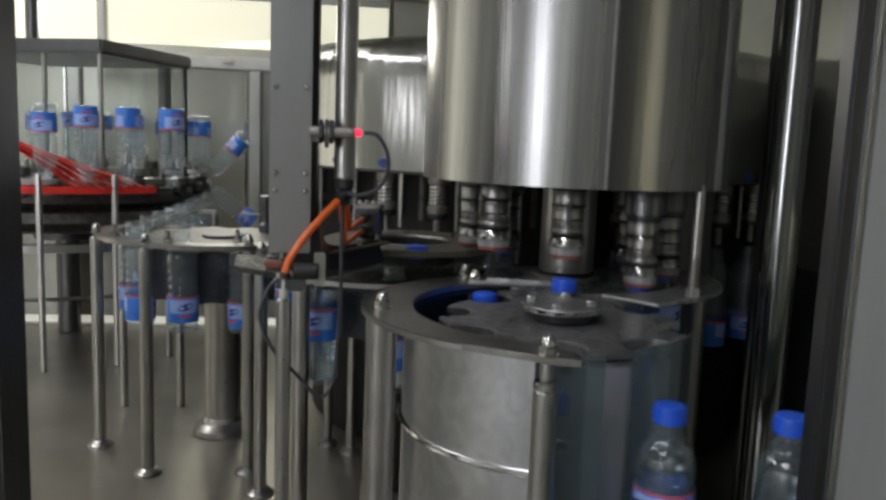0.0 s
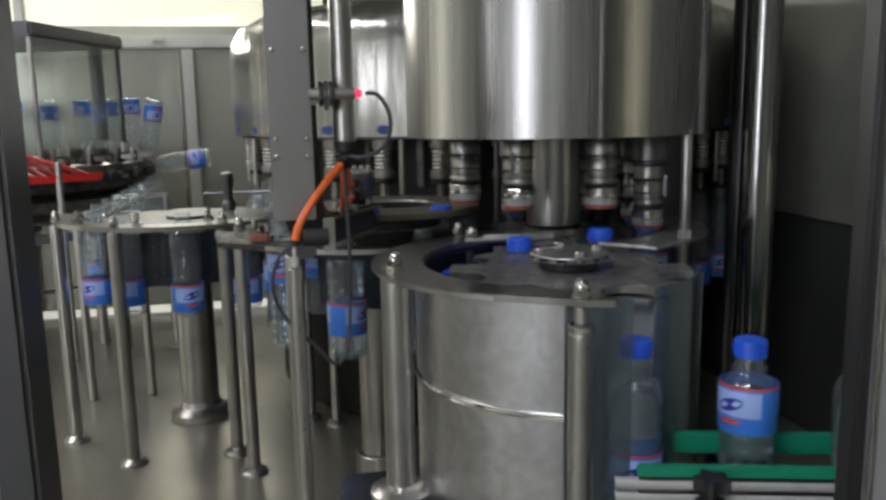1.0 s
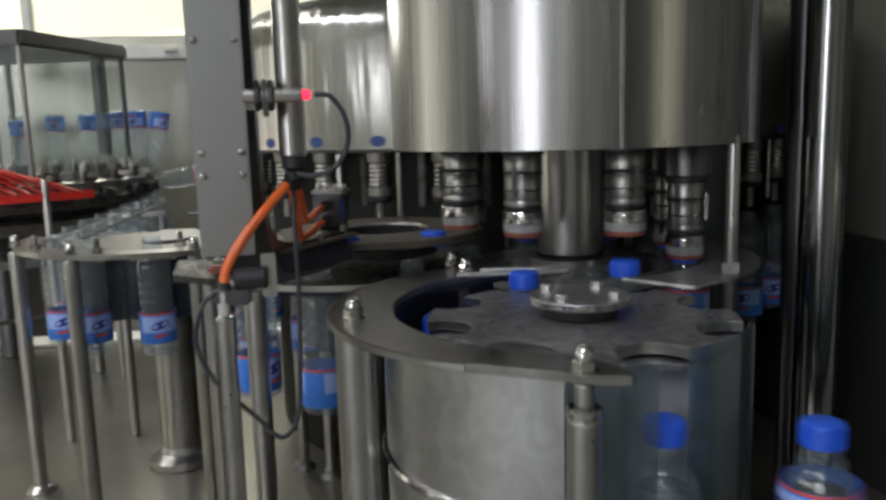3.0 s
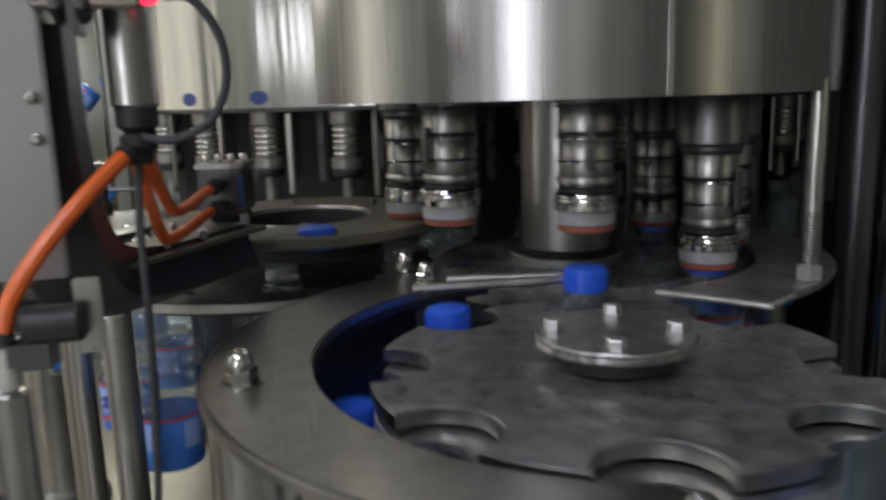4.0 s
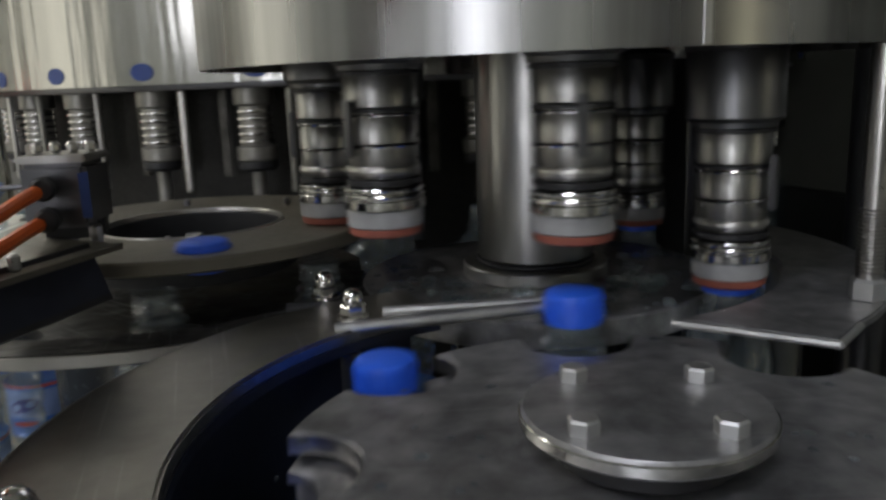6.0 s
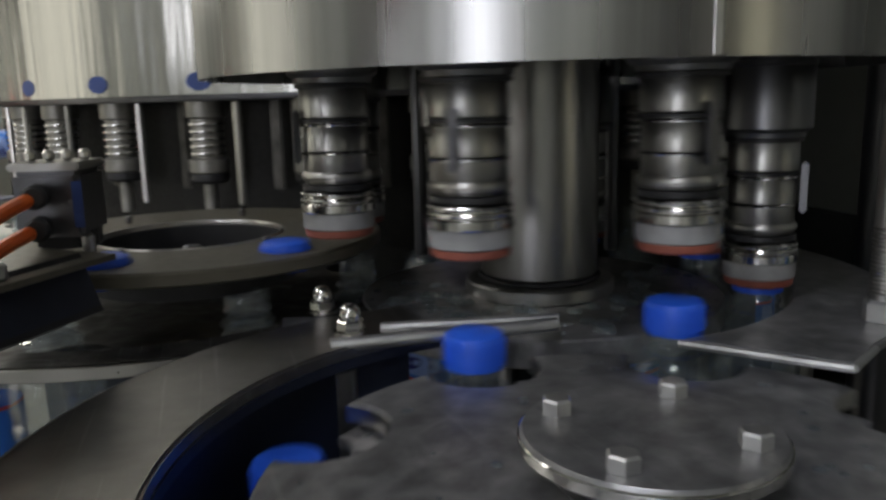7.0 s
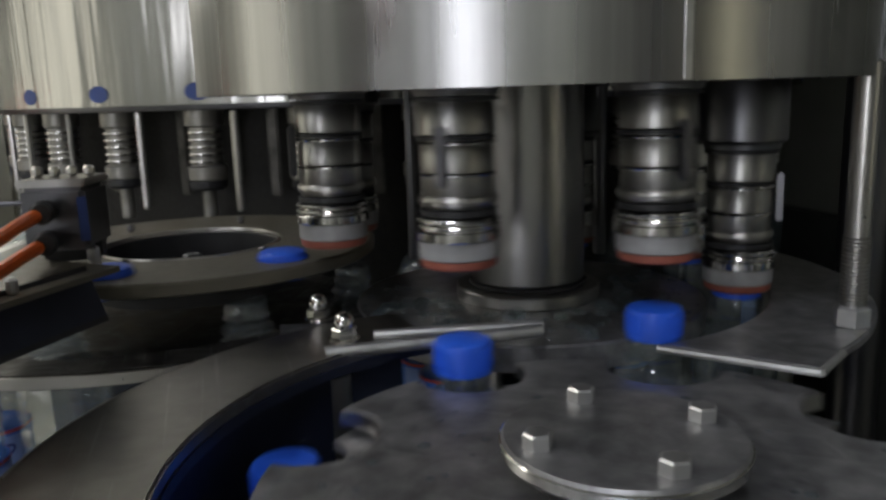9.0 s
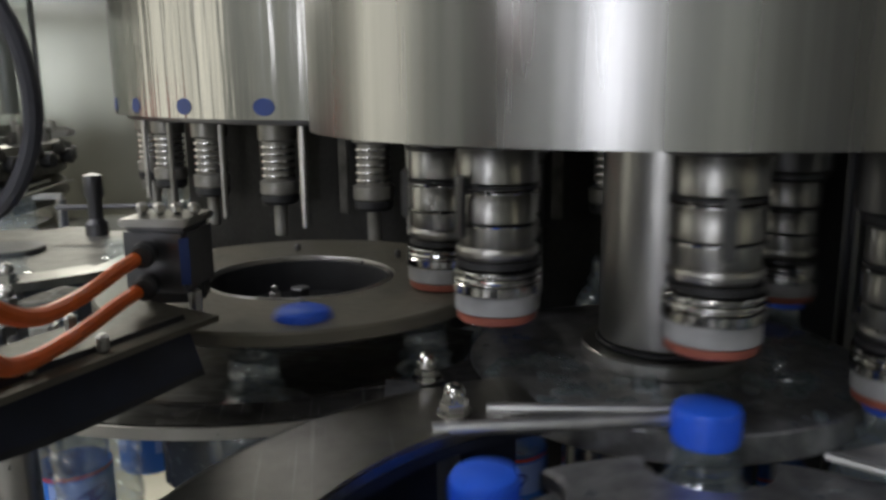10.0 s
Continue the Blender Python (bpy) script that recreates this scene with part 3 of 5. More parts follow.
def wheels():
    w = thing("discharge_wheel", (B.x, B.y, 0.386), "worn grey steel star wheel with round pockets and a bolted hub", "star wheel")
    part("star_plate", slab(star_outline(0.1335, 0.1285, 8, cut=0.0288), -0.009, 0, 0.001), WHEEL, w)
    part("edge_trim", slab(star_outline(0.1341, 0.1285, 8, cut=0.0281), -0.0086, -0.0011), STEEL, w, "bright worn edge")
    part("neck_plate", slab(star_outline(0.1322, 0.1375, 8, cut=0.0212), -0.0165, -0.0120), WHEEL, w, "lower plate with narrow neck pockets")
    part("star_body", slab(star_outline(0.1328, 0.1285, 8, cut=0.0292), -0.227, -0.0167), POCKET, w, "satin steel scalloped wheel body")
    part("star_foot", rod(0.085, -0.240, -0.227, 40), FRAMEDARK, w)
    part("star_column", rod(0.045, -0.362, -0.240, 32), FRAMEDARK, w)
    part("hub_spacer", rod(0.033, 0.0002, 0.0111, 40), BLACK, w)
    part("hub_flange", lathe([(0, 0.0112), (0.0428, 0.0112), (0.0437, 0.0120), (0.0437, 0.0165), (0.0428, 0.0178), (0, 0.0178)], 64), WHEEL, w, "round bolted hub flange")
    part("hub_rim", lathe([(0.0438, 0.0122), (0.0444, 0.0127), (0.0444, 0.0160), (0.0438, 0.0165), (0.0438, 0.0122)], 64), POLISH, w)
    for i in range(4):
        a = radians(38.5 + 90 * i)
        part("hub_bolt", hexnut(0.0056, 0.0179, 0.0235), SEAM, w, "bright hexagon bolt", m=pose(0.033 * math.cos(a), 0.033 * math.sin(a), 0))
    t = thing("transfer_wheel", (A.x, A.y, 0.372), "grey steel star wheel carrying open bottles", "star wheel")
    part("star_plate", slab(star_outline(R_A, R_A, 9), -0.010, 0), GREASY, t)
    part("star_body", slab(star_outline(R_A - 0.062, R_A, 9, cut=0.07), -0.1, -0.0102), SKIRT, t, "dark scalloped wheel body")
    part("hub", rod(0.03, -0.36, -0.1), STEEL, t)
    part("hub_foot", rod(0.04, -0.397, -0.36), STEEL, t)
    c = thing("infeed_wheel", (C.x, C.y, 0.372), "grey steel star wheel on a thick column", "star wheel")
    part("star_plate", slab(star_outline(R_C, R_C, 10), -0.008, 0), INFEED, c)
    part("star_body", slab(star_outline(R_C - 0.012, R_C, 10, cut=0.031), -0.105, -0.0082), SKIRT, c, "dark scalloped wheel body")
    part("column", rod(0.036, -0.37, -0.105), STEEL, c)
    part("column_foot", lathe([(0, -0.397), (0.058, -0.397), (0.058, -0.385), (0.05, -0.378), (0.04, -0.374), (0.037, -0.365), (0, -0.365)], 36), STEEL, c)
    part("hub_cap", rod(0.04, 0, 0.006, 32), FRAMEDARK, c)
    d = thing("cap_disc", (D.x, D.y, 0.427), "matt beige disc carrying blue caps in seats", "cap disc")
    part("disc_plate", lathe([(0.062, -0.009), (0.126, -0.009), (0.1285, -0.0075), (0.1285, -0.0015), (0.127, 0), (0.0635, 0), (0.062, -0.0015), (0.062, -0.009)], 80), BEIGE, d)
    part("inner_rim", lathe([(0.0600, -0.0030), (0.0618, -0.0030), (0.0618, -0.001), (0.0614, 0.0006), (0.0604, 0.0006), (0.0600, -0.0010), (0.0600, -0.0030)], 72), STEEL, d, "bright inner rim")
    part("disc_web", lathe([(0, -0.0300), (0.0584, -0.0300), (0.0584, -0.0250), (0.02, -0.0250), (0.018, -0.020), (0, -0.020)], 48), BLACK, d)
    part("skirt", lathe([(0.0586, -0.0300), (0.0700, -0.0300), (0.0700, -0.0092), (0.0617, -0.0092), (0.0617, -0.0032), (0.0586, -0.0032), (0.0586, -0.0300)], 64), BLACK, d)
    part("hub_nut", hexnut(0.007, -0.020, -0.008), FRAMEDARK, d)
    for a0 in (25, 145, 265):
        sp = part("web_bolt", hexnut(0.0045, -0.025, -0.020), STEEL, d, m=pose(0.042 * math.cos(radians(a0)), 0.042 * math.sin(radians(a0)), 0))
        part("shank", rod(0.0022, -0.020, -0.015, 8), STEEL, sp)
    for i in range(6):
        a = radians(60 * i)
        part("seat_pin", rod(0.0025, 0.0, 0.006, 8), FRAMEDARK, d, m=pose(0.083 * math.cos(a), 0.083 * math.sin(a), 0))
    return w, t, c, d


INFEED = material("dull_infeed_steel", (0.24, 0.235, 0.22), 0.45, 0.9, 0.25, 40, 0.04, stain=0.1)
POCKET = material("satin_pocket_steel", (0.46, 0.46, 0.48), 0.45, 0.45, 0.25, 14, 0.03, (1, 1, 0.2))
SKIRT = material("dark_wheel_plastic", (0.05, 0.058, 0.072), 0.25, 0.0, 0.4, 20)
WHEELS = wheels()


# ---- capper ----
def capper():
    c = thing("capper", (K.x, K.y, 0), "large brushed stainless capper drum on a steel column", "capper")
    part("drum", lathe([(0.2085, 0.527), (0.2085, 1.3), (0.204, 1.3), (0.204, 0.535), (0.2055, 0.527), (0.2085, 0.527)], 128), DRUM, c, "brushed stainless drum with vertical streaks")
    part("top", rod(0.2035, 1.27, 1.28, 64), STEEL, c)
    part("ceiling_plate", rod(0.2035, 0.56, 0.57, 64), FRAMEDARK, c)
    for a in (-93.5, 30.0, 120.0):
        part("seam", box((0.0012, 0.0036, 0.772), (0, 0, 0), 0.0004), SEAM, c, m=Matrix.Rotation(radians(a), 4, "Z") @ Matrix.Translation((0.2088, 0, 0.9135)))
    part("column", rod(0.0385, 0.3987, 0.56, 40), COLUMN, c, "grey steel capper column")
    part("column_base", lathe([(0, 0.3866), (0.0485, 0.3866), (0.0492, 0.3874), (0.0492, 0.3945), (0.0482, 0.3955), (0, 0.3955)], 56), STEEL, c)
    part("column_ring", rod(0.0405, 0.3956, 0.3986, 40), BLACK, c)
    part("lower_column", rod(0.06, FLOOR, 0.3698, 32), POLISHDARK, c)
    part("table_disc", rod(0.118, 0.3705, 0.3865, 72, 0.001), WHEEL, c, "wet dark table disc round the column")
    for a in (20, 48, 75, 100):
        part("guide_tube", rod(0.006, 0.378, 0.56, 10), FRAMEDARK, c, m=pose(0.19 * math.cos(radians(a)), 0.19 * math.sin(radians(a)), 0))


COLUMN = material("oily_column_steel", (0.46, 0.455, 0.44), 0.32, 1.0, 0.35, 14, 0.04, (1, 1, 0.25))
capper()


def capping_head():
    """One head; its origin is at the centre of the lower rim."""
    h = thing("capping_head", (0, 0, 0), "steel capping head with black bands and a red rubber ring", "capping head", "capping heads")
    part("spindle", rod(0.0165, 0.138, 0.16, 24), STEEL, h)
    part("sleeve", lathe([(0, 0.0876), (0.0222, 0.0876), (0.0228, 0.0905), (0.0252, 0.0920), (0.0260, 0.0930), (0.0260, 0.131), (0.0250, 0.133), (0.0165, 0.138), (0, 0.138)], 32), SLEEVE, h, "upper sleeve, darkened for the shade under the drum")
    part("sleeve_band", lathe([(0.0258, 0.1275), (0.0268, 0.1280), (0.0268, 0.1315), (0.0258, 0.1320), (0.0258, 0.1275)], 32), BLACK, h, "black rubber band")
    part("barrel", lathe([(0, 0.031), (0.0178, 0.031), (0.0186, 0.0322), (0.0186, 0.0475), (0.0180, 0.0482), (0.0180, 0.0490), (0.0190, 0.0500), (0.0190, 0.0620), (0.0182, 0.0632), (0.0182, 0.0668),
                          (0.0198, 0.0690), (0.0198, 0.0838), (0.0192, 0.0850), (0.0192, 0.0874), (0, 0.0874)], 32), HEADSTEEL, h)
    part("ring", lathe([(0.0181, 0.0636), (0.0203, 0.0638), (0.0206, 0.0646), (0.0203, 0.0654), (0.0181, 0.0656), (0.0181, 0.0636)], 32), POLISH, h, "thin polished ring")
    part("ring", lathe([(0.0179, 0.0476), (0.0198, 0.0478), (0.0202, 0.0487), (0.0198, 0.0494), (0.0179, 0.0496), (0.0179, 0.0476)], 32), POLISH, h, "thin polished ring")
    part("ring", lathe([(0.0177, 0.0330), (0.0195, 0.0332), (0.0203, 0.0346), (0.0203, 0.0364), (0.0195, 0.0378), (0.0186, 0.0380), (0.0177, 0.0330)], 32), STEEL, h, "turned steel ring")
    part("band", lathe([(0.0194, 0.0846), (0.0219, 0.0850), (0.0219, 0.0870), (0.0194, 0.0874), (0.0194, 0.0846)], 32), BLACK, h, "black rubber band")
    part("band", lathe([(0.0181, 0.0658), (0.0201, 0.0660), (0.0201, 0.0678), (0.0181, 0.0680), (0.0181, 0.0658)], 32), BLACK, h, "black rubber band")
    part("band", lathe([(0.018, 0.0272), (0.0200, 0.0276), (0.0200, 0.0306), (0.018, 0.0310), (0.018, 0.0272)], 32), BLACK, h, "black rubber band")
    part("collar", lathe([(0.0158, 0.0146), (0.0214, 0.0146), (0.0219, 0.0152), (0.0219, 0.0192), (0.0213, 0.0198), (0.0200, 0.0200), (0.0200, 0.0206), (0.0216, 0.0210), (0.0220, 0.0220), (0.0216, 0.0230), (0.0200, 0.0234),
                          (0.0200, 0.0240), (0.0214, 0.0244), (0.0219, 0.0254), (0.0214, 0.0264), (0.0190, 0.0270), (0.0158, 0.0270), (0.0158, 0.0146)], 32), POLISH, h, "polished lower collar")
    part("lip", lathe([(0.0158, 0.0048), (0.0200, 0.0048), (0.0209, 0.0056), (0.0209, 0.0138), (0.0204, 0.0144), (0.0158, 0.0144), (0.0158, 0.0048)], 32), LIP, h, "pale plastic lip")
    part("rubber_ring", lathe([(0.0158, 0), (0.0188, 0), (0.0199, 0.001), (0.0203, 0.0046), (0.0158, 0.0046), (0.0158, 0)], 32), REDRING, h, "red rubber ring")
    part("side_clip", box((0.004, 0.006, 0.03), (0.0226, 0, 0.058), 0.0012), FRAMEDARK, h)
    return h


# darker than the head steel: the drum's shade is put into the sleeve colour
SLEEVE = material("shaded_sleeve_steel", (0.2, 0.2, 0.205), 0.36, 1.0, 0.35, 30, 0.03, (1, 1, 0.2))
LIP = material("grey_lip_plastic", (0.29, 0.29, 0.29), 0.4, 0.0, 0.35, 60)
HEADSTEEL = material("scuffed_head_steel", (0.37, 0.365, 0.35), 0.33, 1.0, 0.4, 45, 0.03)
HEADS = [capping_head()]
for _ in range(7):
    HEADS.append(copy_thing(HEADS[0], Matrix.Identity(4)))
    HEADS[-1].name = "capping_head"


# ---- filler ----
def filler():
    f = thing("filler", (F.x, F.y, 0), "tall polished filler drum with spring-loaded valves", "filler")
    part("drum", lathe([(0.57, 0.522), (0.583, 0.522), (0.583, 0.68), (0.578, 0.712), (0.563, 0.738), (0.535, 0.755), (0.49, 0.762), (0, 0.775)], 128), DRUM2, f, "polished filler bowl with a rounded shoulder")
    part("under_ring", lathe([(0.3, 0.5165), (0.5690, 0.5165), (0.5695, 0.5175), (0.5695, 0.5215), (0.3, 0.5215), (0.3, 0.5165)], 96), FRAMEDARK, f)
    # pedestal widened to block the back light, near-black for the shade between valves
    part("pedestal", rod(0.5, FLOOR, 0.5160, 64), SHADECORE, f, "widened filler core, near-black for the shade behind the valves")
    valve = None
    meshes = None
    for i in range(32):
        a = 11.25 * i
        m = Matrix.Rotation(radians(a), 4, "Z") @ Matrix.Translation((R_F, 0, 0))
        if meshes is None:
            body = lathe([(0, 0.449), (0.0168, 0.449), (0.0185, 0.451), (0.0185, 0.462), (0.0145, 0.464), (0.0145, 0.500), (0.0185, 0.502), (0.0185, 0.5163), (0, 0.5163)], 24)
            coil = bmesh.new()
            for k in range(5):
                z = 0.4660 + k * 0.0069
                lathe([(0.0145, z), (0.0168, z + 0.0004), (0.0172, z + 0.0017), (0.0168, z + 0.003), (0.0145, z + 0.0034)], 24, bm=coil)
            meshes = (mesh_of("valve", body, VALVE), mesh_of("spring", coil, POLISH), mesh_of("seal", lathe([(0, 0.440), (0.0155, 0.440), (0.0178, 0.443), (0.0178, 0.4488), (0, 0.4488)], 20), BLACK),
                      mesh_of("nozzle", rod(0.0064, 0.408, 0.4398, 14), VALVE), mesh_of("guide_pin", rod(0.0032, 0.420, 0.5163, 8), STEEL),
                      mesh_of("sticker", lathe([(0, -0.0003), (0.0128, -0.0003), (0.013, 0), (0.0128, 0.0003), (0, 0.0003)], 20), STICKER))
        v = part("valve", meshes[0], None, f, m=m)
        part("spring", meshes[1], None, v, "bright coil spring")
        part("seal", meshes[2], None, v)
        part("nozzle", meshes[3], None, v)
        part("guide_pin", meshes[4], None, f, m=Matrix.Rotation(radians(a + 4.2), 4, "Z") @ Matrix.Translation((R_F + 0.012, 0, 0)))
        part("lift_bar", BAR, None, f, m=Matrix.Rotation(radians(a + 6.6), 4, "Z") @ Matrix.Translation((R_F - 0.022, 0, 0)))
        part("sticker", meshes[5], None, f, "blue oval number sticker", m=Matrix.Rotation(radians(a + 2.2), 4, "Z") @ Matrix.Translation((0.5832, 0, 0.5335)) @ Matrix.Rotation(radians(90), 4, "Y") @ Matrix.Diagonal((0.62, 1, 1, 1)))
    part("sticker", box((0.0006, 0.03, 0.02), (0, 0, 0), 0.0002), PINK, f, "faded red sticker", m=Matrix.Rotation(radians(11.25 * 3 + 1), 4, "Z") @ Matrix.Translation((0.5832, 0, 0.54)))
    return f


BAR = mesh_of("lift_bar", box((0.005, 0.010, 0.085), (0, 0, 0.4735), 0.001), RINSE)
# shade under the filler bowl is put into this colour
SHADECORE = material("shaded_filler_core", (0.012, 0.011, 0.009), 0.7, 0.0, 0.4, 20)
DRUM2 = material("polished_filler_steel", (0.44, 0.435, 0.42), 0.18, 1.0, 0.2, 30, 3.0, (1, 1, 0.05), bump_scale=21)
VALVE = material("grey_valve_body", (0.27, 0.26, 0.235), 0.4, 0.6, 0.25, 60)
FILLER = filler()


# ---- bottles and caps ----
BOTTLE_LOW = -0.160             # the bottle's foot under its neck ring


def bottle_meshes():
    base = BOTTLE_LOW
    prof = [(0.0, base + 0.004), (0.009, base + 0.006), (0.016, base + 0.004), (0.0225, base), (0.0255, base + 0.002), (0.0268, base + 0.007)]
    for k in range(8):
        z0 = base + 0.0095 + k * 0.0145
        r = 0.0268 - 0.0014 * math.sin(math.pi * (k + 0.5) / 8)
        prof += [(r, z0), (r - 0.0006, z0 + 0.0022), (r - 0.0019, z0 + 0.0045), (r - 0.0006, z0 + 0.0068), (r, z0 + 0.0092)]
    prof += [(0.0268, -0.0320), (0.0264, -0.0250), (0.0250, -0.0185), (0.0222, -0.0128), (0.0184, -0.0085), (0.0150, -0.0052), (0.0132, -0.002), (0.0165, -0.0012), (0.0165, 0.0010), (0.0128, 0.0016), (0.0128, 0.006), (0.0138, 0.007), (0.0138, 0.0085), (0.0128, 0.0095), (0.0128, 0.019), (0.0108, 0.019)]
    shell = mesh_of("bottle", lathe(prof, 28), PET, 50)
    label = mesh_of("label", lathe([(0.0270, -0.0235), (0.0273, -0.023), (0.0273, 0.0225), (0.0270, 0.023)], 36), LABEL)
    stripe = mesh_of("stripe", lathe([(0.02745, 0.0205), (0.02765, 0.021), (0.02765, 0.0225), (0.02745, 0.023)], 36), LABELRED)
    pale = mesh_of("pale_print", lathe([(0.02738, -0.006), (0.02755, -0.005), (0.02755, 0.0175), (0.02738, 0.0185)], 16, (-62, 62)), LABELWHITE)

    def oval(w, h, z, r, skew):
        bm = bmesh.new()
        ring = []
        for i in range(20):
            a = 2 * math.pi * i / 20
            u, v = w * math.cos(a), h * math.sin(a)
            v += skew * u
            ring.append(bm.verts.new((r * math.cos(u / r), r * math.sin(u / r), z + v)))
        mid = bm.verts.new((r, 0, z))
        for i in range(20):
            bm.faces.new((mid, ring[i], ring[(i + 1) % 20]))
        return bm
    mark = mesh_of("emblem", oval(0.0135, 0.0062, 0.005, 0.0279, 0.25), LABELNAVY)
    line = mesh_of("print_bar", oval(0.012, 0.0022, -0.011, 0.0279, 0.05), LABELRED)
    return shell, label, stripe, pale, mark, line


BOTTLE = bottle_meshes()
FILL = mesh_of("water", lathe([(0, BOTTLE_LOW + 0.008), (0.021, BOTTLE_LOW + 0.006), (0.0238, BOTTLE_LOW + 0.011), (0.0238, -0.044), (0.0215, -0.032), (0.0175, -0.022), (0, -0.022)], 28), liquid("drinking_water", (0.9, 0.96, 0.98)), 50)
CAP = lathe([(0.0135, -0.0085), (0.0148, -0.0085), (0.0150, -0.0075), (0.0146, -0.006), (0.0148, 0.0055), (0.0142, 0.0078), (0.012, 0.0088), (0, 0.009)], 30)
rib = bmesh.new()
for _i in range(30):
    _a = 2 * math.pi * _i / 30
    box((0.0008, 0.0012, 0.0115), (0, 0, 0), 0, Matrix.Rotation(_a, 4, "Z") @ Matrix.Translation((0.01495, 0, -0.0002)), bm=rib)
CAPMESH, CAPRIB = mesh_of("cap", CAP, CAPBLUE), mesh_of("grip_ribs", rib, CAPBLUE, 0)


def bottle(drop):
    b = thing("bottle", (0, 0, 0), "clear ribbed plastic bottle with a loose blue label sleeve", "bottle", "bottles on the line")
    part("shell", BOTTLE[0], None, b)
    lab = part("label", BOTTLE[1], None, b, "blue printed label sleeve", m=pose(0, 0, -0.072 - drop, 0, 0, random.uniform(-180, 180)))
    part("stripe", BOTTLE[2], None, lab)
    for turn in (0, 180):
        part("pale_print", BOTTLE[3], None, lab, m=pose(0, 0, 0, 0, 0, turn))
        part("emblem", BOTTLE[4], None, lab, m=pose(0, 0, 0, 0, 0, turn))
        part("print_bar", BOTTLE[5], None, lab, m=pose(0, 0, 0, 0, 0, turn))
    return b


def cap():
    c = thing("screw_cap", (0, 0, 0), "ribbed blue plastic screw cap", "bottle cap", "caps on the line")
    part("shell", CAPMESH, None, c)
    part("grip_ribs", CAPRIB, None, c)
    return c


# the line: arcs from wheel to wheel, each with its length in steps
def wrap_cw(a, b):
    while b > a:
        b -= 360
    while b <= a - 360:
        b += 360
    return a - b


def wrap_ccw(a, b):
    return wrap_cw(-a, -b)


ARCS = {
    "N": (N, R_N, 255.0, -1, 255 / 15.0),
    "C": (C, R_C, 180.0, 1, wrap_ccw(180.0, bearing(C, F)) / 36),
    "F": (F, R_F, bearing(F, C), -1, wrap_cw(bearing(F, C), bearing(F, A)) / 11.25),
    "A": (A, R_A, bearing(A, F), 1, wrap_ccw(bearing(A, F), bearing(A, K)) / 40),
    "K": (K, R_K, bearing(K, A), -1, wrap_cw(bearing(K, A), bearing(K, B)) / 45),
    "B": (B, R_B, bearing(B, K), 1, wrap_ccw(bearing(B, K), -105.2) / 45),
}
OUT = Vector((0.965, -0.262))
LINE = 7.72                      # steps on the straight run from the rinser to the infeed wheel
A_STEPS = 6.30                  # steps from filler to capper


def on_arc(key, share):
    c, r, a0, sign, steps = ARCS[key]
    span = steps * {"N": 15.0, "C": 36, "F": 11.25, "A": 40, "K": 45, "B": 45}[key]
    a = a0 + sign * span * share
    return c.x + r * math.cos(radians(a)), c.y + r * math.sin(radians(a)), a


def head_height(a):
    """Height of a head's lower rim at the bearing a round the capper."""
    a = (a + 180) % 360 - 180
    low, high, pick = 0.399, 0.436, 0.4275
    if -60 <= a <= 100:
        return low
    if a > 100:
        k = min(1, (a - 100) / 45)
        return low + (pick - low) * (3 * k * k - 2 * k ** 3)
    k = min(1, (-60 - a) / 20)
    return low + (high - low) * (3 * k * k - 2 * k ** 3)


def ease(k):
    k = min(1, max(0, k))
    return 3 * k * k - 2 * k ** 3


def out_height(share):
    return NECK - 0.066 * share - 0.0145 * ease((share - 0.2) / 0.22) * (1 - ease((share - 0.55) / 0.45))


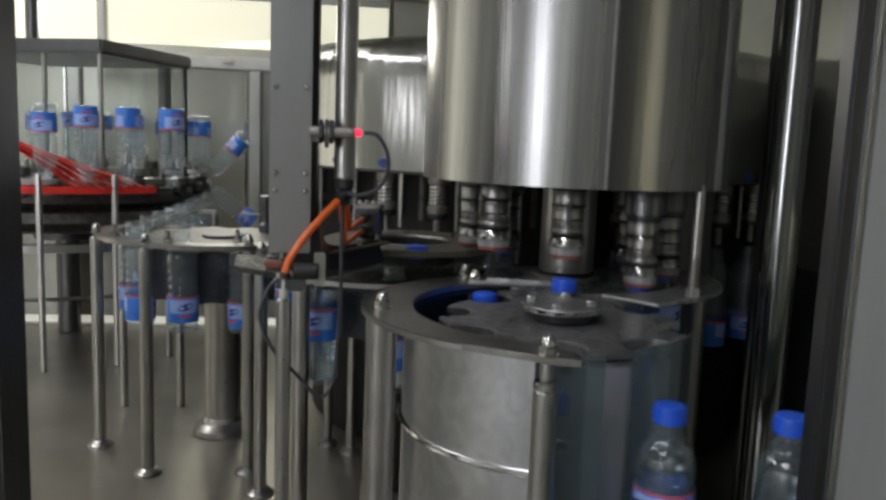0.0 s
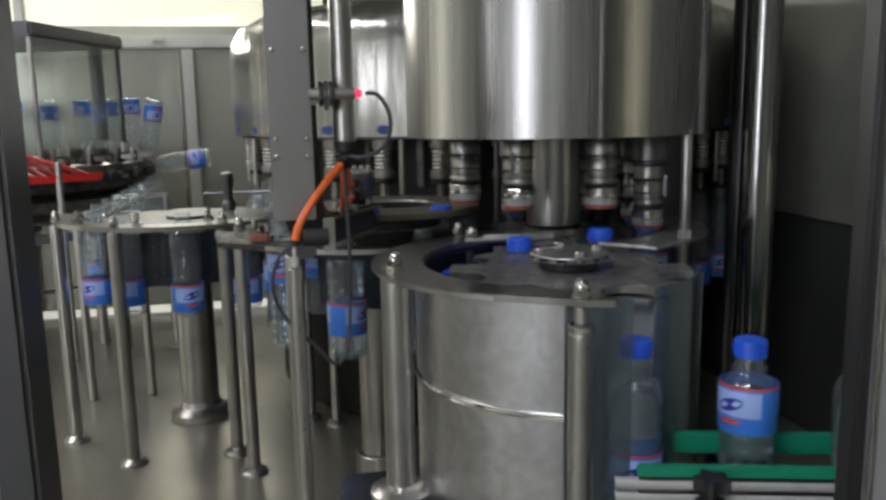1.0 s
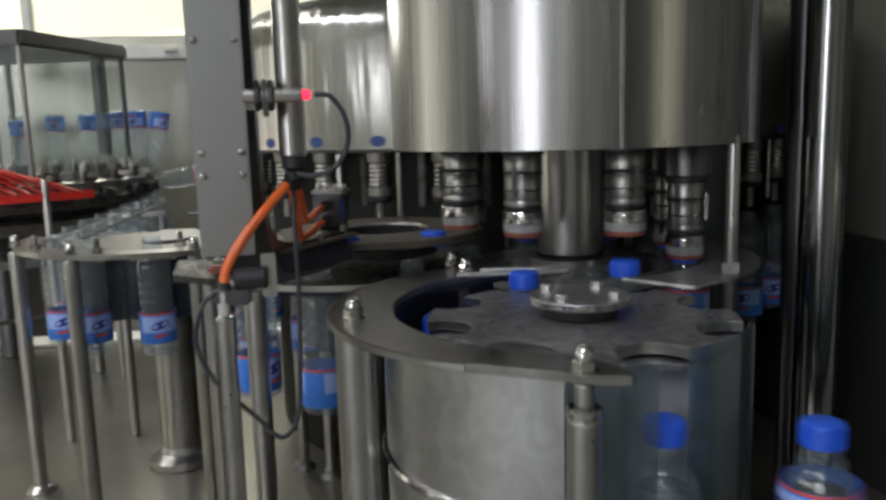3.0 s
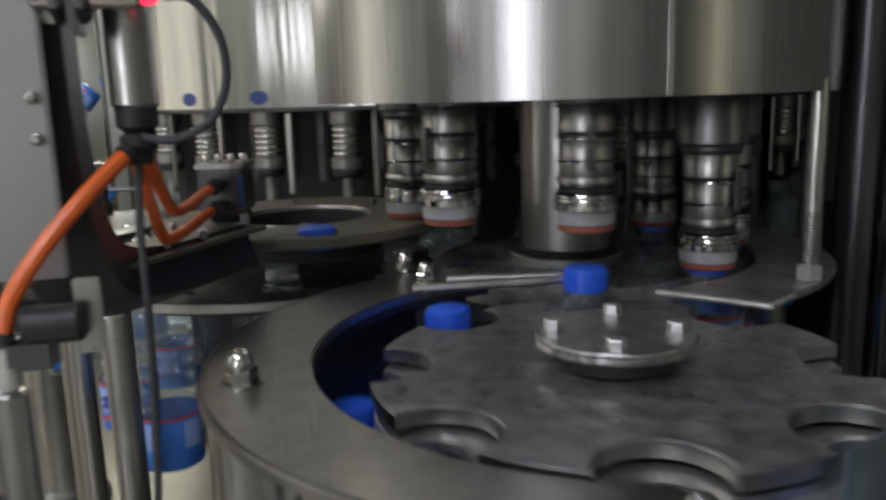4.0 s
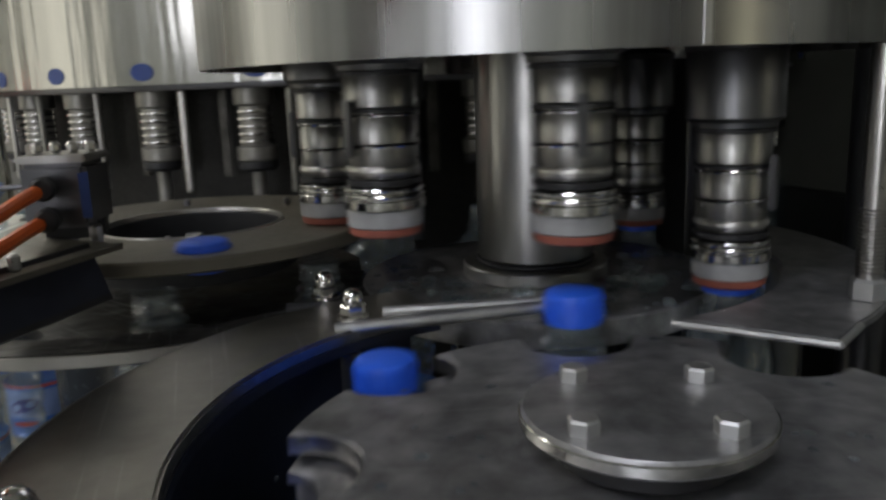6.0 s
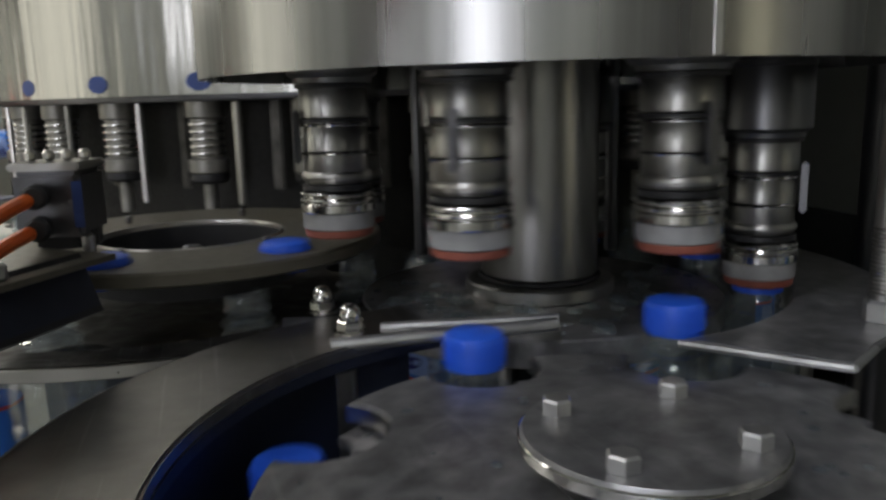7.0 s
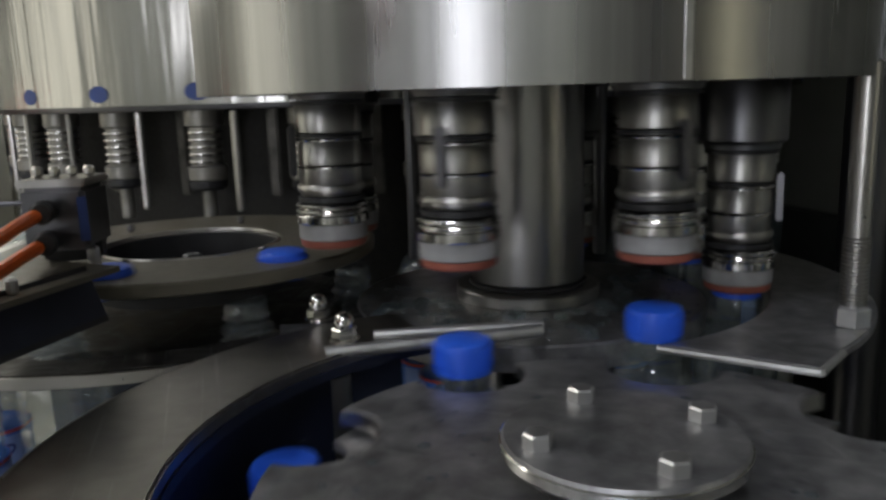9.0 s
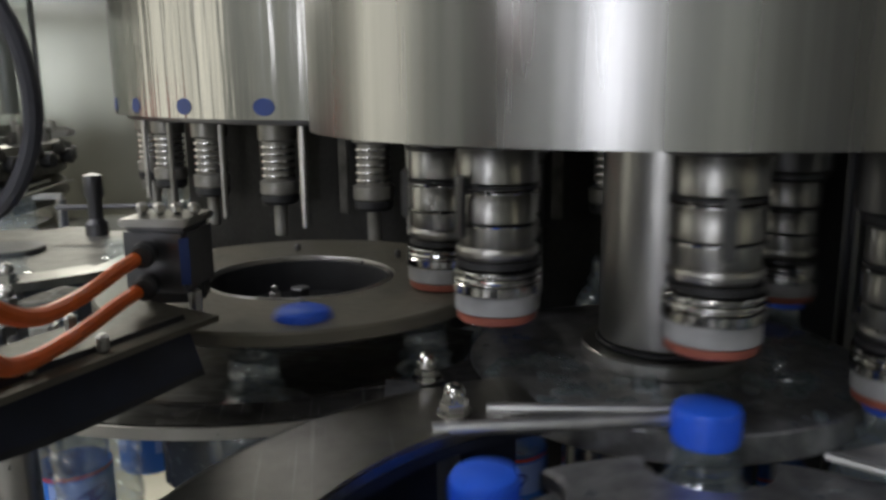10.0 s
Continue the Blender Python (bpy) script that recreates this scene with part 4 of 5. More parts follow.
# u counts steps from the hand-over between capper and discharge wheel
def bottle_pose(u):
    sK, sA, sF, sC, sN = ARCS["K"][4], A_STEPS, ARCS["F"][4], ARCS["C"][4], ARCS["N"][4]
    sB = ARCS["B"][4]
    if u >= sB:
        x, y, _ = on_arc("B", 1)
        d = (u - sB) * PITCH
        return pose(x + OUT.x * d, y + OUT.y * d, out_height(1), 0, 0, 20)
    if u >= 0:
        x, y, a = on_arc("B", u / sB)
        lean = 3.6 * ease((u - 1.0) / 0.8) * (1 - ease((u - 2.4) / 1.4))
        return (Matrix.Translation((x, y, out_height(u / sB))) @ Matrix.Rotation(radians(a), 4, "Z") @ pose(0, 0, BOTTLE_LOW, 0, lean, 0)
                @ pose(0, 0, -BOTTLE_LOW, 0, 0, -75))
    u += sK
    if u >= 0:
        x, y, a = on_arc("K", u / sK)
        return pose(x, y, NECK, 0, 0, a)
    u += sA
    if u >= 0:
        x, y, a = on_arc("A", u / sA)
        return pose(x, y, NECK, 0, 0, a)
    u += sF
    if u >= 0:
        x, y, a = on_arc("F", u / sF)
        return pose(x, y, NECK, 0, 0, a)
    u += sC
    if u >= 0:
        x, y, a = on_arc("C", u / sC)
        return pose(x, y, NECK, 0, 0, a)
    u += LINE
    if u >= -2.6:
        k = min(1, max(0, (0.9 - u) / 3.0))
        k = 3 * k * k - 2 * k ** 3
        if u >= 0:
            p0, p1 = on_arc("N", 1), on_arc("C", 0)
            x, y, a = p0[0] + (p1[0] - p0[0]) * u / LINE, p0[1] + (p1[1] - p0[1]) * u / LINE, 0.0
        else:
            x, y, a = on_arc("N", (u + sN) / sN)
        return Matrix.Translation((x, y, NECK + 0.085 * k)) @ Matrix.Rotation(radians(a), 4, "Z") @ Matrix.Rotation(radians(-180 * k), 4, "Y")
    u += sN
    if u >= 0:
        x, y, a = on_arc("N", u / sN)
        return Matrix.Translation((x, y, NECK + 0.085)) @ Matrix.Rotation(radians(a), 4, "Z") @ Matrix.Rotation(radians(-180), 4, "Y")
    x, y, a = on_arc("N", 0)
    t = Vector((math.sin(radians(a)), -math.cos(radians(a))))
    d = -u * PITCH
    return Matrix.Translation((x - t.x * d, y - t.y * d, NECK + 0.085)) @ Matrix.Rotation(radians(a), 4, "Z") @ Matrix.Rotation(radians(-180), 4, "Y")


CHUTE = [(-0.180, 0.772, 1.32), (-0.180, 0.772, 0.9), (-0.180, 0.772, 0.6), (-0.179, 0.776, 0.50), (-0.172, 0.799, 0.443), (-0.152, 0.843, 0.4245), (-0.100, 0.925, 0.4225)]
PICK = bearing(D, K)
GONE = -(bearing(K, D) % 360 - (bearing(K, B) % 360 - 360)) / 45      # steps before the hand-over at which a head takes its cap
D_STEPS = 1.75                                          # steps on the cap disc from the chute to the head
_chute = spline(CHUTE, 10)
_run = [0.0]
for _p, _q in zip(_chute, _chute[1:]):
    _run.append(_run[-1] + (_q - _p).length)


def on_chute(back):
    """The place that lies back metres before the chute's lower end, and the way there."""
    s = max(0.0, _run[-1] - back)
    for i in range(len(_run) - 1):
        if s <= _run[i + 1]:
            k = (s - _run[i]) / (_run[i + 1] - _run[i])
            return _chute[i].lerp(_chute[i + 1], k), (_chute[i + 1] - _chute[i]).normalized()
    return _chute[-1], (_chute[-1] - _chute[-2]).normalized()


def cap_pose(u):
    if u >= 0:
        return bottle_pose(u) @ pose(0, 0, 0.020)
    if u >= GONE:
        a = bearing(K, B) - u * 45
        h = head_height(a)
        z = max(NECK + 0.020, h + 0.004)
        if ((a + 180) % 360 - 180) < -60:
            z = NECK + 0.020
        return pose(K.x + R_K * math.cos(radians(a)), K.y + R_K * math.sin(radians(a)), z, 0, 0, a)
    v = u - GONE
    if v >= -D_STEPS:
        a = PICK + 60 * v
        return pose(D.x + R_D * math.cos(radians(a)), D.y + R_D * math.sin(radians(a)), 0.4235, 0, 0, a)
    p, d = on_chute((-D_STEPS - v) * 0.0315)
    side = Vector((0.85, -0.53, 0)).normalized()
    up = side.cross(d)
    m = Matrix((side, d, up)).transposed().to_4x4()
    return Matrix.Translation(p) @ m


STEPS_IN = ARCS["K"][4] + A_STEPS + ARCS["F"][4] + ARCS["C"][4] + LINE + ARCS["N"][4]
PHASE = (0 - T_BK) / STEP - math.floor((0 - T_BK) / STEP)      # u of the first bottle past the hand-over at 0 s
FIRST_OUT = 7
BOTTLES, CAPS = [], []
for i in range(-FIRST_OUT, int(STEPS_IN) + 8):
    u0 = PHASE - i
    low = random.choice((0.045, 0.055, 0.061, 0.061) if i > 14 else (-0.034, -0.03, 0.0, 0.03))
    b = bottle({-3: 0.061, -2: -0.036, -1: 0.031, 0: 0.004, 1: 0.061}.get(i, low))
    if i < 14:
        part("water", FILL, None, b, "clear water filling the bottle")
    BOTTLES.append((u0, b))
    if u0 >= 0:
        part("grip_ribs", CAPRIB, None, part("cap", CAPMESH, None, b, "ribbed blue screw cap", m=pose(0, 0, 0.020)))
    elif i < 52:
        CAPS.append((u0, cap()))


# ---- cap chute, sensor, hoses ----
def hose(points, r):
    h = thing("orange_hose", points[-1], "bright orange pneumatic hose", "hose", "orange hoses")
    end = Vector(points[-1])
    local = [Vector(p) - end for p in points]
    part("tube", tube(local, r), ORANGE, h)
    for a, b in ((local[0], local[1]), (local[-1], local[-2])):
        d = (b - a).normalized() * 0.005
        part("end_sleeve", tube([a, a + d], r * 1.3, 10, 1), BLACK, h, "black end sleeve")


def chute():
    c = thing("cap_chute", (0, 0, 0), "steel cap chute with a broad backing plate and bolts", "cap chute")
    part("backing_plate", box((0.044, 0.004, 0.85), (-0.186, 0.742, 0.875), 0.0015), FRAME, c, "broad brushed steel plate")
    for x in (-0.170, -0.2015):
        for z in (0.517, 0.536, 0.626, 0.72, 0.74, 0.84, 0.94, 1.06):
            part("bolt", lathe([(0, -0.002), (0.0032, -0.002), (0.003, 0.001), (0.0018, 0.0028), (0, 0.003)], 10), POLISH, c, m=Matrix.Translation((x, 0.738, z)) @ Matrix.Rotation(radians(90), 4, "X"))
    w, h = 0.0185, 0.0125
    for name, sec, mat in (("rail", [(-w - 0.003, -h), (-w, -h), (-w, h), (-w - 0.003, h)], NAVY), ("rail", [(w, -h), (w + 0.003, -h), (w + 0.003, h), (w, h)], NAVY),
                           ("cover", [(-w - 0.003, h), (w + 0.003, h), (w + 0.003, h + 0.0025), (-w - 0.003, h + 0.0025)], BLACK), ("floor_strip", [(-w - 0.003, -h - 0.003), (w + 0.003, -h - 0.003), (w + 0.003, -h), (-w - 0.003, -h)], BLACK)):
        part(name, tube(CHUTE, 0, steps=10, section=sec), mat, c)
    part("cover_plate", slab([(-0.150, 0.802), (-0.136, 0.822), (-0.072, 0.922), (-0.113, 0.957), (-0.162, 0.882), (-0.176, 0.83)], 0.4388, 0.4418), BEIGE, c, "dull beige cover plate")
    for x, y in ((-0.135, 0.905), (-0.112, 0.872), (-0.132, 0.846)):
        part("screw", rod(0.0028, 0.4418, 0.45, 8), STEEL, c, m=pose(x, y, 0))
    # bracket to the table, under the plate
    part("bracket", box((0.012, 0.012, 0.05), (-0.163, 0.95, 0.41), 0.002), STEEL, c)
    b = thing("pneumatic_block", (-0.098, 0.958, 0.4655), "grey pneumatic stop block with two orange hoses", "pneumatic block")
    part("body", box((0.034, 0.034, 0.034), (-0.002, 0.0, 0), 0.0025, Matrix.Rotation(radians(-14), 4, "Z")), FRAMEDARK, b)
    part("cover", box((0.036, 0.036, 0.004), (-0.002, 0, 0.0192), 0.001, Matrix.Rotation(radians(-14), 4, "Z")), STEEL, b)
    for i in range(4):
        part("screw", rod(0.0032, 0.0213, 0.027, 8), STEEL, b, m=pose(-0.015 + 0.009 * i, 0.004 - 0.002 * i, 0))
    part("label_strip", box((0.005, 0.001, 0.024), (0.009, -0.0195, 0), 0.0003), STICKER, b)
    for z in (0.0055, -0.0105):
        part("fitting", rod(0.0062, -0.004, 0.008, 12), BLACK, b, m=Matrix.Translation((-0.009, -0.024, z)) @ Matrix.Rotation(radians(90), 4, "X"))
    part("stop_pin", rod(0.0035, -0.03, -0.017, 10), STEEL, b, m=pose(0.01, -0.006, 0))
    part("foot", box((0.03, 0.02, 0.012), (0.0, 0.004, -0.019), 0.002), BLACK, b)
    p = thing("sensor_pipe", (-0.129, 0.764, 0), "vertical steel pipe with a clamped sensor", "pipe")
    part("pipe", rod(0.0118, 0.530, 1.3, 24), STEEL, p)
    part("gland", lathe([(0, 0.502), (0.005, 0.502), (0.006, 0.508), (0.0095, 0.511), (0.0095, 0.516), (0.007, 0.518), (0.0105, 0.521), (0.0105, 0.53), (0, 0.53)], 16), BLACK, p)
    s = thing("photo_sensor", (-0.14, 0.738, 0.581), "cylindrical steel photo sensor with glowing red tip", "sensor")
    roll = Matrix.Rotation(radians(90), 4, "Y")
    part("barrel", rod(0.0058, -0.026, 0.022, 20), STEEL, s, m=roll)
    part("lock_nut", hexnut(0.0125, -0.016, -0.011), FRAMEDARK, s, m=roll)
    part("lock_nut", hexnut(0.0125, -0.005, 0.0), FRAMEDARK, s, m=roll)
    part("mount", box((0.004, 0.024, 0.03), (-0.008, 0.006, -0.002), 0.001), FRAMEDARK, s)
    part("lens", lathe([(0, 0.022), (0.0042, 0.022), (0.0042, 0.026), (0.003, 0.029), (0, 0.029)], 16), LED, s, "glowing red lens", m=roll)
    part("arm", box((0.03, 0.008, 0.010), (-0.022, 0.012, -0.006), 0.002), STEEL, s)
    solid("sensor_cable", tube([(-0.108, 0.738, 0.581), (-0.095, 0.736, 0.579), (-0.084, 0.736, 0.562), (-0.083, 0.738, 0.54), (-0.093, 0.742, 0.522), (-0.112, 0.750, 0.514), (-0.127, 0.758, 0.516)], 0.0022), CABLE, "thin dark sensor cable in a loop", "cable")
    solid("hanging_cable", tube([(-0.130, 0.760, 0.503), (-0.131, 0.752, 0.47), (-0.130, 0.744, 0.42), (-0.132, 0.74, 0.36), (-0.136, 0.735, 0.31), (-0.15, 0.728, 0.293), (-0.17, 0.722, 0.315), (-0.20, 0.716, 0.35), (-0.213, 0.714, 0.385), (-0.205, 0.713, 0.415), (-0.195, 0.712, 0.425)], 0.002), CABLE, "thin black cable hanging in a slack loop", "cable")
    hose([(-0.133, 0.757, 0.509), (-0.141, 0.748, 0.501), (-0.155, 0.735, 0.486), (-0.172, 0.722, 0.465), (-0.184, 0.714, 0.445), (-0.188, 0.712, 0.428)], 0.0042)
    hose([(-0.128, 0.762, 0.508), (-0.126, 0.78, 0.495), (-0.125, 0.81, 0.477), (-0.125, 0.845, 0.466), (-0.121, 0.885, 0.464), (-0.114, 0.912, 0.468), (-0.108, 0.934, 0.4705)], 0.0036)
    hose([(-0.132, 0.764, 0.508), (-0.131, 0.78, 0.488), (-0.130, 0.81, 0.460), (-0.130, 0.838, 0.450), (-0.124, 0.875, 0.4485), (-0.115, 0.912, 0.452), (-0.108, 0.934, 0.4545)], 0.0036)
    # post with clamp and hose end
    q = thing("clamp_post", (-0.189, 0.716, FLOOR), "steel post with a black clamp holding a hose end", "post")
    part("shaft", rod(0.0078, 0, 0.43, 18), STEEL, q)
    part("clamp", rod(0.009, -0.010, 0.016, 16), BLACK, q, m=Matrix.Translation((0.020, -0.003, 0.461)) @ Matrix.Rotation(radians(90), 4, "Y"))
    part("clamp_arm", box((0.030, 0.009, 0.016), (0.008, 0, 0.447), 0.003), FRAMEDARK, q)
    part("fitting", rod(0.005, 0.43, 0.4525, 12), WHITE, q)
    part("tab", box((0.012, 0.003, 0.036), (0.037, 0.004, 0.462), 0.001), STEEL, q)


CABLE = material("dark_cable_rubber", (0.045, 0.045, 0.055), 0.45, 0.0, 0.2, 60)
chute()


# ---- conveyor ----
def conveyor():
    ang = math.degrees(math.atan2(OUT.y, OUT.x))
    x, y, _ = on_arc("B", 1)
    base = Matrix.Translation((x, y, 0)) @ Matrix.Rotation(radians(ang), 4, "Z")
    top = out_height(1) - 0.1385
    belt = out_height(1) + BOTTLE_LOW - 0.0005
    c = thing("conveyor", (0, 0, 0), "bottle conveyor with green guide rails on grey profiles", "conveyor")
    c.matrix_world = base
    part("bed", box((3.2, 0.1, 0.05), (1.60, 0, belt - 0.029), 0.003), FRAMEDARK, c)
    part("chain", box((3.2, 0.082, 0.004), (1.60, 0, belt - 0.002), 0.001), PLATE, c)
    for i in range(60):
        part("link_gap", CHAINGAP, None, c, m=pose(0.02 + i * 0.038, 0, belt - 0.0003))
    # front rail: two green strips with a grooved profile between
    for z in (top + 0.052, top + 0.0075):
        part("green_strip", box((3.1, 0.009, 0.011), (1.60, -0.0415, z), 0.0015), GREEN, c, "bright green guide strip")
    for z in (top + 0.0395, top + 0.0265):
        part("profile", tube([(0.03, -0.0425, z), (3.1, -0.0425, z)], 0.0062, 12, 1), ALLOY, c, "grey rail profile")
    part("web", box((3.08, 0.006, 0.032), (1.59, -0.0435, top + 0.03), 0.001), FRAMEDARK, c)
    part("green_strip", box((3.1, 0.009, 0.022), (1.62, 0.0415, top + 0.045), 0.0015), GREEN, c, "bright green guide strip")
    part("green_strip", box((3.1, 0.009, 0.011), (1.62, 0.0415, top + 0.0075), 0.0015), GREEN, c)
    for px in (0.112, 0.5, 1.0, 1.6, 2.2, 2.8):
        k = part("rail_clamp", rod(0.0155, belt - 0.03, top + 0.034, 18), BLACK, c, "black clamp with a star knob", m=pose(px, -0.066, 0))
        part("stem", rod(0.006, top + 0.034, top + 0.046, 12), BLACK, k)
        kb = star_outline(0.0165, 0.0215, 5, cut=0.0105)
        part("star_knob", slab(kb, top + 0.046, top + 0.058), BLACK, k)
        part("arm", box((0.012, 0.03, 0.012), (0, 0.012, top + 0.03), 0.002), FRAMEDARK, k)
        part("foot_arm", box((0.02, 0.03, 0.012), (0, 0.012, belt - 0.022), 0.002), FRAMEDARK, k)
    part("bed_foot", box((0.06, 0.09, belt - 0.054 - FLOOR), (0.45, 0, (belt - 0.054 + FLOOR) / 2), 0.003), FRAMEDARK, c)
    for px in (1.1, 1.8, 2.5, 3.0):
        part("leg", rod(0.018, FLOOR - 0.9, belt - 0.054, 14), STEEL, c, m=pose(px, 0, 0))


ALLOY = material("dull_rail_alloy", (0.5, 0.5, 0.49), 0.5, 0.35, 0.12, 20)
CHAINGAP = mesh_of("link_gap", box((0.0025, 0.08, 0.0008), (0, 0, 0), 0), BLACK, 0)
conveyor()


# ---- right side: tall pipes and covers ----
PIPE = material("dull_polished_pipe", (0.34, 0.345, 0.34), 0.15, 1.0, 0.2, 16, 0.03, (1, 1, 0.1))


def right_side():
    p = thing("standing_pipe", (0.455, 0.905, FLOOR), "tall polished standing pipe beside the capper", "pipe", "standing pipes")
    part("pipe", rod(0.024, 0.0, 1.7, 28), PIPE, p)
    part("foot", rod(0.045, 0, 0.012, 28), STEEL, p)
    q = thing("standing_pipe", (0.50, 1.02, FLOOR), "dark steel standing pipe behind the polished pipe", "pipe", "standing pipes")
    part("pipe", rod(0.02, 0, 1.7, 24), FRAMEDARK, q)
    part("foot", rod(0.038, 0, 0.01, 24), FRAMEDARK, q)
    r = thing("steel_column", (0.42, 1.14, FLOOR), "dark steel frame column behind the capper", "column")
    part("column", box((0.07, 0.06, 1.7), (0, 0, 0.85), 0.006), FRAMEDARK, r)
    part("foot", box((0.11, 0.1, 0.012), (0, 0, 0.006), 0.003), FRAMEDARK, r)


right_side()


# ---- rinser ----
def rinser():
    n = thing("rinser", (N.x, N.y, 0), "dark rinser turntable with bottle grippers on its rim", "rinser")
    part("table", lathe([(0, 0.30), (0.31, 0.30), (0.365, 0.315), (0.385, 0.335), (0.38, 0.36), (0.36, 0.37), (0.385, 0.385), (0.385, 0.405), (0.375, 0.415), (0.3, 0.425), (0, 0.425)], 72), RINSE, n)
    part("hub", rod(0.09, FLOOR + 0.28, 0.30, 32), FRAMEDARK, n)
    part("spray_ring", lathe([(0.345, 0.43), (0.36, 0.425), (0.375, 0.43), (0.375, 0.445), (0.36, 0.45), (0.345, 0.445), (0.345, 0.43)], 72), STEEL, n)
    arm = mesh_of("gripper_arm", box((0.075, 0.014, 0.02), (0.36, 0, 0.432), 0.003), RINSE)
    jaw = mesh_of("jaw", box((0.03, 0.006, 0.012), (0.012, 0, 0), 0.0015), STEEL)
    block = mesh_of("gripper_block", box((0.032, 0.045, 0.034), (0.352, 0, 0.455), 0.004), RINSE)
    pin = mesh_of("spring_pin", rod(0.0045, 0.445, 0.495, 10), STEEL)
    roller = mesh_of("roller", lathe([(0, -0.012), (0.014, -0.012), (0.016, -0.009), (0.016, 0.009), (0.014, 0.012), (0, 0.012)], 18), BLACK)
    for i in range(24):
        m = Matrix.Rotation(radians(15 * i), 4, "Z")
        g = part("gripper", arm, None, n, m=m)
        part("block", block, None, g)
        part("jaw", jaw, None, g, m=pose(0.38, 0.014, 0.462, 0, 0, -8))
        part("jaw", jaw, None, g, m=pose(0.38, -0.014, 0.462, 0, 0, 8))
        part("spring_pin", pin, None, g, m=pose(0.335, 0.012, 0))
        part("spring_pin", pin, None, g, m=pose(0.365, -0.02, -0.008))
        part("roller", roller, None, g, m=Matrix.Translation((0.395, 0.02, 0.415)) @ Matrix.Rotation(radians(90), 4, "Y"))
    return n


def rinser_frame():
    s = thing("rinser_stand", (N.x, N.y, FLOOR), "dark steel stand under the rinser", "stand")
    part("column", rod(0.032, 0, 0.2799, 28), FRAMEDARK, s)
    for i in range(6):
        a = radians(60 * i + 22)
        part("leg", rod(0.014, 0, 0.285, 14), STEEL, s, m=pose(0.36 * math.cos(a), 0.36 * math.sin(a), 0))
    part("hoop", lathe([(0.345, 0.285), (0.372, 0.285), (0.372, 0.305), (0.345, 0.305), (0.345, 0.285)], 64), STEEL, s)
    part("rail", lathe([(0.362, 0.16), (0.368, 0.165), (0.362, 0.17), (0.356, 0.165), (0.362, 0.16)], 64), STEEL, s)
    # clear guard box over the turntable
    g = thing("guard_box", (0, 0, 0), "clear guard box with a dark top and thin posts", "guard box")
    g.matrix_world = pose(-0.812, 2.10, 0, 0, 0, -18)
    part("front_sheet", box((0.49, 0.005, 0.33), (-0.255, 0.0, 0.60), 0.001), SMOKE, g)
    part("side_sheet", box((0.005, 0.40, 0.33), (0.0, 0.21, 0.60), 0.001), SMOKE, g)
    part("top", box((0.53, 0.45, 0.038), (-0.25, 0.21, 0.787), 0.006), FRAMEDARK, g)
    for x, y in ((0, 0), (0, 0.42), (-0.17, 0), (-0.34, 0), (-0.5, 0)):
        part("post", box((0.011, 0.011, 0.335), (x, y, 0.6), 0.002), FRAMEDARK if y else STEEL, g)
    part("drop_pipe", rod(0.019, 0.50, 0.77, 14), FRAMEDARK, g, m=pose(-0.05, 0.385, 0))
    part("hanger", rod(0.02, 0.8, 2.0, 16), FRAMEDARK, g, m=pose(-0.45, 0.3, 0))
    # red sheet guards over the grippers
    r = thing("red_guard", (N.x, N.y, 0.0), "bright red plastic guard strips fanned over the grippers", "guard")
    for k in range(7):
        top, end, lift = -112 + 7 * k, -66 + 3.5 * k, 0.59 - 0.018 * k
        run = []
        for i in range(7):
            f = i / 6
            a = radians(top + (end - top) * f)
            run.append(((0.385 + 0.058 * f) * math.cos(a), (0.385 + 0.058 * f) * math.sin(a), 0.425 + (lift - 0.425) * (1 - f ** 1.7)))
        part("strip", tube(run, 0, steps=4, section=[(-0.0115, -0.001), (0.0115, -0.001), (0.0115, 0.001), (-0.0115, 0.001)]), RED, r)
    part("rim_strip", lathe([(0.438, 0.414), (0.446, 0.414), (0.446, 0.432), (0.438, 0.432), (0.438, 0.414)], 24, (-120, -42)), RED, r)
    for a in (-105, -78, -56):
        part("stay", rod(0.008, FLOOR, 0.462, 10), STEEL, r, m=pose(0.4435 * math.cos(radians(a)), 0.4435 * math.sin(radians(a)), 0))


def straight_run():
    p0, p1 = on_arc("N", 1), on_arc("C", 0)
    g = thing("neck_rails", (0, 0, 0), "pair of steel neck rails between rinser and infeed wheel", "guide rail")
    for s in (-0.022, 0.022):
        part("rail", box((0.008, 0.70, 0.005), ((p0[0] + p1[0]) / 2 + s, (p0[1] + p1[1]) / 2 - 0.02, 0.3755), 0.001), WALL, g)
    for y in (1.62, 2.02):
        for s in (-0.06, 0.06):
            part("leg", rod(0.009, FLOOR, 0.363, 12), STEEL, g, m=pose(-0.562 + s, y, 0))
            part("bracket", box((0.05, 0.014, 0.01), (-0.562 + s * 0.65, y, 0.368), 0.001), STEEL, g)


RINSER = rinser()
straight_run()
rinser_frame()


